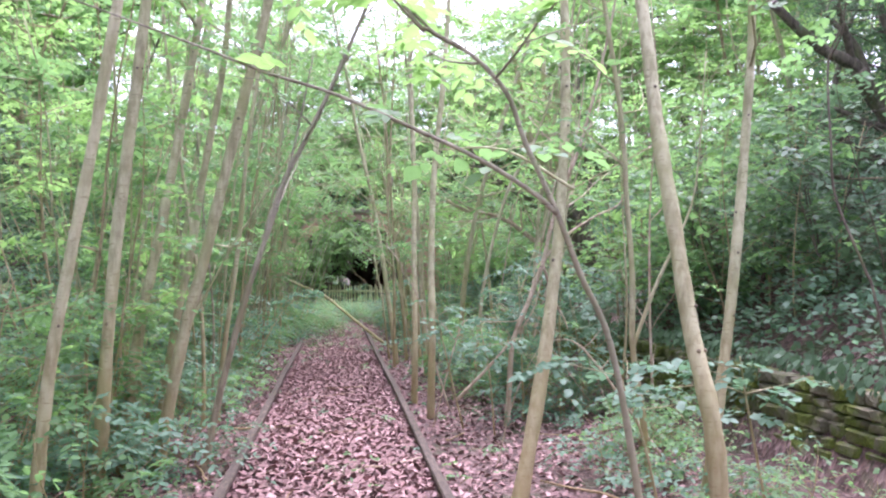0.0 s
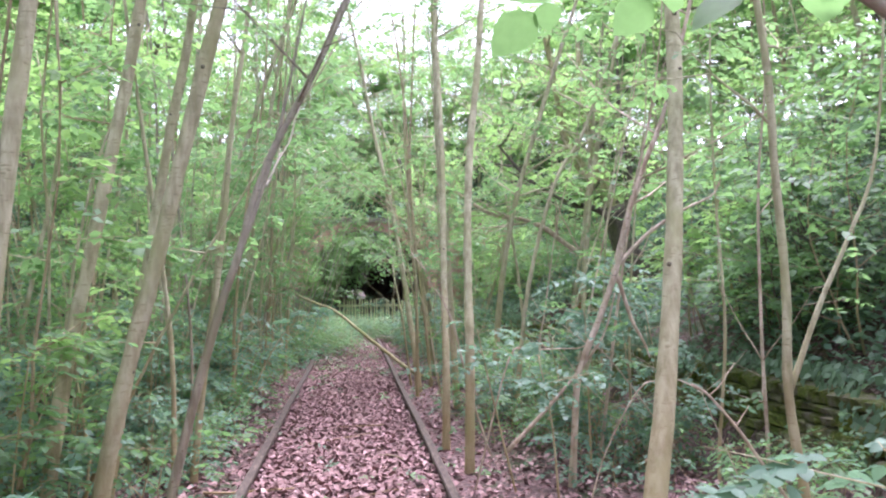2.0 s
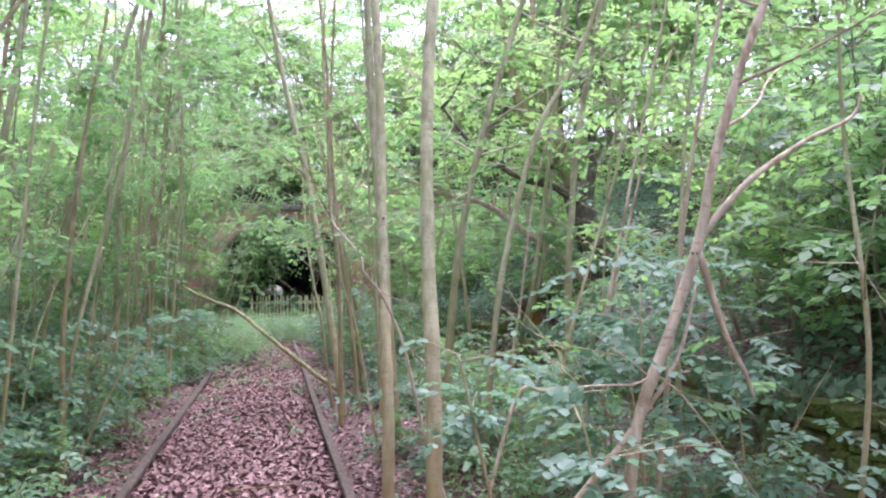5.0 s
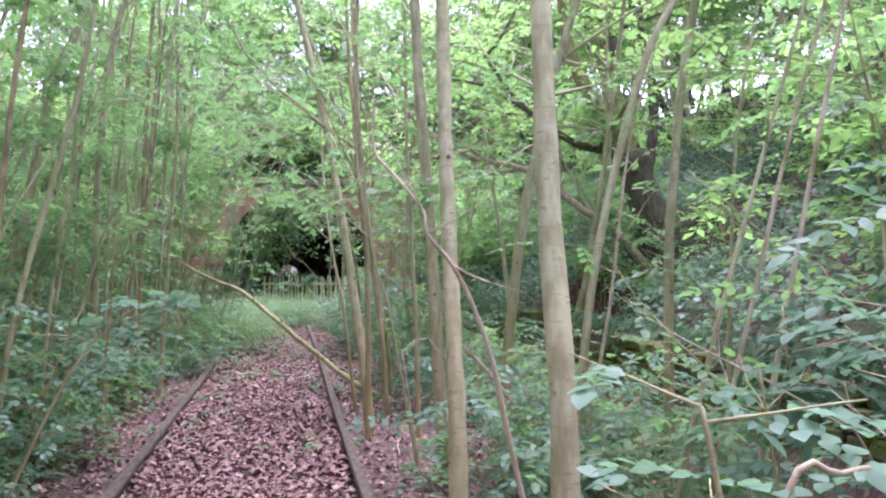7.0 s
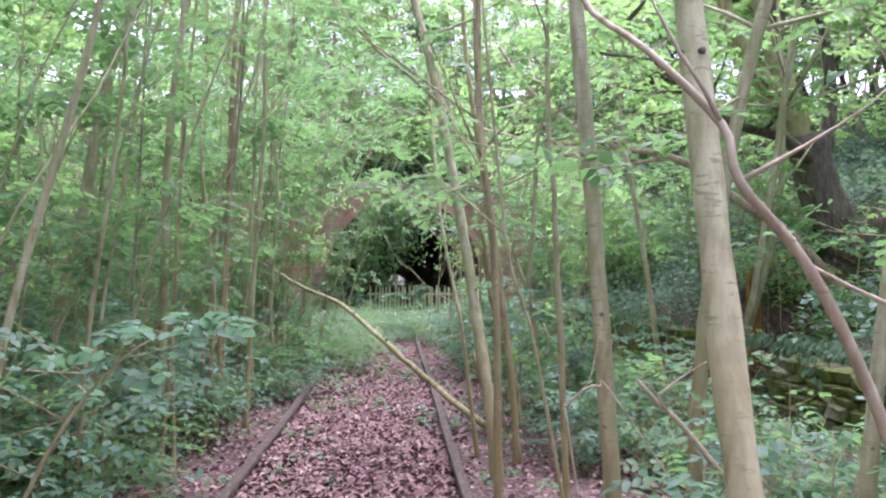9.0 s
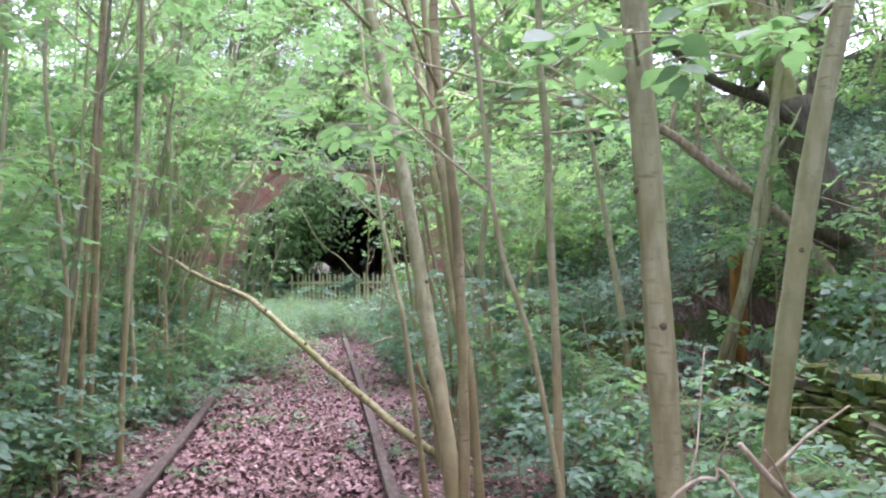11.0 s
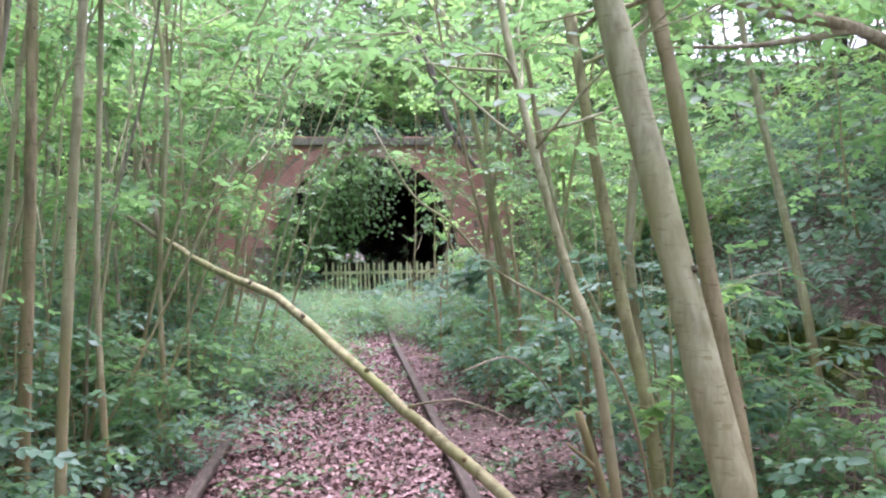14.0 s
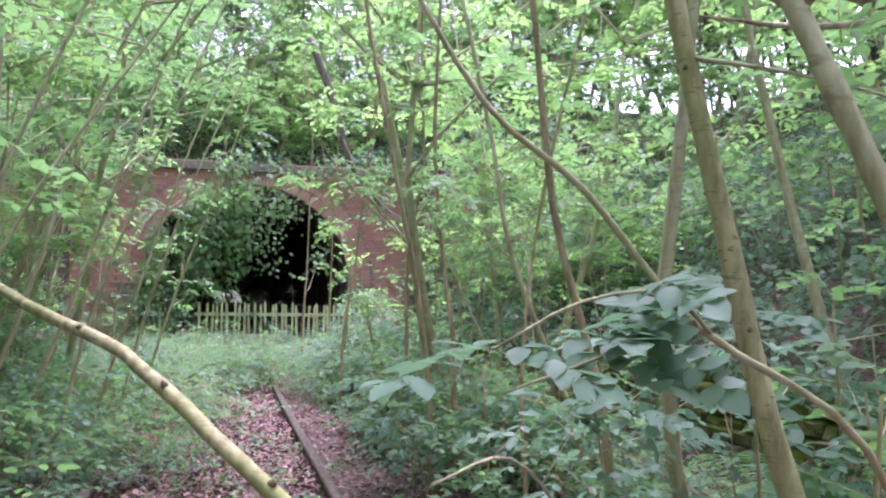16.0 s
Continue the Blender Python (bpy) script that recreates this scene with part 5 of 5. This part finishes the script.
def portal():
    """Brick face with an arch ring, coping and flanking buttresses; each brick has its own edges."""
    wall = tagged(new("tunnel_portal", None), "red brick tunnel portal with an arched mouth and stone coping", "tunnel portal", kind="structure")
    n = 28
    x0, x1, top = -4.6, 6.2, 3.98
    verts, faces = [], []
    ring = [(CX + HALF + 0.01, -0.4)] + [arch_point(math.pi * i / n, HALF + 0.01) for i in range(n + 1)] + [(CX - HALF - 0.01, -0.4)]
    edge = [(x1, -0.4)] + [(x1 + (x0 - x1) * i / n, top) if 0 < i < n else ((x1, top) if i == 0 else (x0, top)) for i in range(n + 1)] + [(x0, -0.4)]
    m = len(ring)
    for y in (FACE, FACE + 0.35):
        verts += [(x, y, z) for x, z in ring] + [(x, y, z) for x, z in edge]
    for i in range(m - 1):
        faces += [(i, i + 1, m + i + 1, m + i), (2 * m + i, 3 * m + i, 3 * m + i + 1, 2 * m + i + 1), (i, 2 * m + i, 2 * m + i + 1, i + 1), (m + i, m + i + 1, 3 * m + i + 1, 3 * m + i)]
    part("backing", raw("backing", verts, faces, MORTAR, smooth=False), wall)
    cube = [(-1, -1, -1), (1, -1, -1), (1, 1, -1), (-1, 1, -1), (-1, -1, 1), (1, -1, 1), (1, 1, 1), (-1, 1, 1)]
    cube_faces = [(0, 3, 2, 1), (4, 5, 6, 7), (0, 1, 5, 4), (1, 2, 6, 5), (2, 3, 7, 6), (3, 0, 4, 7)]

    def block(w, d, h, material, name):
        b = 0.006
        bm = bmesh.new()
        bmesh.ops.create_cube(bm, size=1, matrix=Matrix.Diagonal((w, d, h, 1)))
        bmesh.ops.bevel(bm, geom=bm.edges[:], offset=b, segments=1, affect="EDGES")
        me = bpy.data.meshes.new(name)
        bm.to_mesh(me)
        bm.free()
        me.materials.append(material)
        return me

    brick = block(0.215, 0.06, 0.065, BRICK, "brick")
    half_brick = block(0.102, 0.06, 0.065, BRICK, "brick")
    ring_brick = block(0.066, 0.07, 0.22, BRICK, "arch_brick")
    rng = random.Random(6)
    count = 0
    joined = []
    for row in range(56):
        z = 0.04 + row * 0.075
        header = row % 2
        step = 0.113 if header else 0.226
        x = x0 + 0.12
        while x < x1 - 0.1:
            dx, dz = x - CX, z - SPRING
            r = math.hypot(dx, max(0.0, dz))
            if r > HALF + 0.50:
                at = (x, FACE - 0.012 + rng.uniform(-0.006, 0.006), z)
                nearest = HALF + 0.5 < r < HALF + 0.95 and z > 1.0 and not header
                if nearest and count < 290:
                    count += 1
                    ob = part("brick", brick, wall)
                    ob.matrix_basis = pose(*at, rng.uniform(-1, 1), rng.uniform(-0.8, 0.8), 0)
                else:
                    w = (0.102 if header else 0.215) / 2
                    joined.append(([(at[0] + a * w, at[1] + b * 0.03, at[2] + c * 0.0325) for a, b, c in cube], cube_faces))
            x += step
    part("brickwork", raw("brickwork", *join(joined), BRICK, smooth=False), wall)["kind"] = "stuff"
    for k in range(2):
        r = HALF + 0.125 + 0.24 * k
        steps = int(math.pi * r / 0.078)
        for i in range(steps + 1):
            a = math.pi * i / steps
            x, z = arch_point(a, r)
            ob = part("arch_brick", ring_brick, wall)
            ob.matrix_basis = pose(x, FACE - 0.02 + rng.uniform(-0.005, 0.005), z, 0, 90 - math.degrees(a), 0)
    coping = block(0.62, 0.62, 0.17, COPING, "coping_stone")
    x = x0 + 0.3
    while x < x1:
        ob = part("coping_stone", coping, wall)
        ob.matrix_basis = pose(x, FACE + 0.12, top + 0.086, rng.uniform(-1, 1), rng.uniform(-0.7, 0.7), 0)
        x += 0.635
    # buttresses in the dark brick: the wing wall's shade is put into their colour
    for x in (-3.35, 4.5):
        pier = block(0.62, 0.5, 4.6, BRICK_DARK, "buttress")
        ob = part("buttress", pier, wall, "shade-dark brick buttress")
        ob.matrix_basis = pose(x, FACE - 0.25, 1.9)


portal()


# ---- mossy stone wall ----
def stone_wall(name, label, x, y0, y1, rows, limit, seed, side=1):
    """Drystone retaining wall of irregular blocks, each an object of its own."""
    rng = random.Random(seed)
    wall = tagged(new(name, None), label, "stone wall", kind="structure")
    shapes = []
    for k in range(8):
        bm = bmesh.new()
        bmesh.ops.create_cube(bm, size=1)
        bmesh.ops.bevel(bm, geom=bm.edges[:], offset=0.13, segments=1, affect="EDGES")
        for v in bm.verts:
            v.co += Vector((rng.uniform(-0.06, 0.06), rng.uniform(-0.07, 0.07), rng.uniform(-0.07, 0.07)))
        me = bpy.data.meshes.new("stone")
        bm.to_mesh(me)
        bm.free()
        me.materials.append(STONE)
        shapes.append(me)
    z, made, rest = -0.06, 0, []
    for r in range(rows):
        h = rng.uniform(0.075, 0.125)
        y = y0 + rng.uniform(0, 0.15)
        while y < y1:
            w = rng.uniform(0.13, 0.34)
            inset = rng.uniform(-0.025, 0.025) + 0.018 * r
            m = pose(x + side * (0.15 + inset), y + w / 2, z + h / 2, rng.uniform(-3, 3), rng.uniform(-3, 3), rng.uniform(-4, 4)) @ Matrix.Diagonal((0.34, w * 0.98, h * rng.uniform(0.92, 1.02), 1))
            me = shapes[rng.randrange(8)]
            if made < limit:
                made += 1
                ob = part("stone", me, wall)
                ob.matrix_basis = m
            else:
                rest.append(([m @ v.co for v in me.vertices], [tuple(p.vertices) for p in me.polygons]))
            y += w + rng.uniform(0.004, 0.02)
        z += h
    if rest:
        part("far_stones", raw("far_stones", *join(rest), STONE, smooth=False), wall)["kind"] = "stuff"


stone_wall("wall_right", "low mossy drystone retaining wall beside the track", 3.68, 4.5, 15.6, 8, 290, 1)
stone_wall("wall_right_far", "mossy drystone retaining wall near the tunnel", 3.68, 17.8, 29.0, 8, 290, 2)
stone_wall("wall_recess", "recessed mossy stone wall behind the post", 5.4, 15.4, 18.0, 9, 100, 3)
stone_wall("wall_left", "low mossy stone wall half hidden in the undergrowth", -2.95, 3.0, 27.0, 7, 290, 4, side=-1)
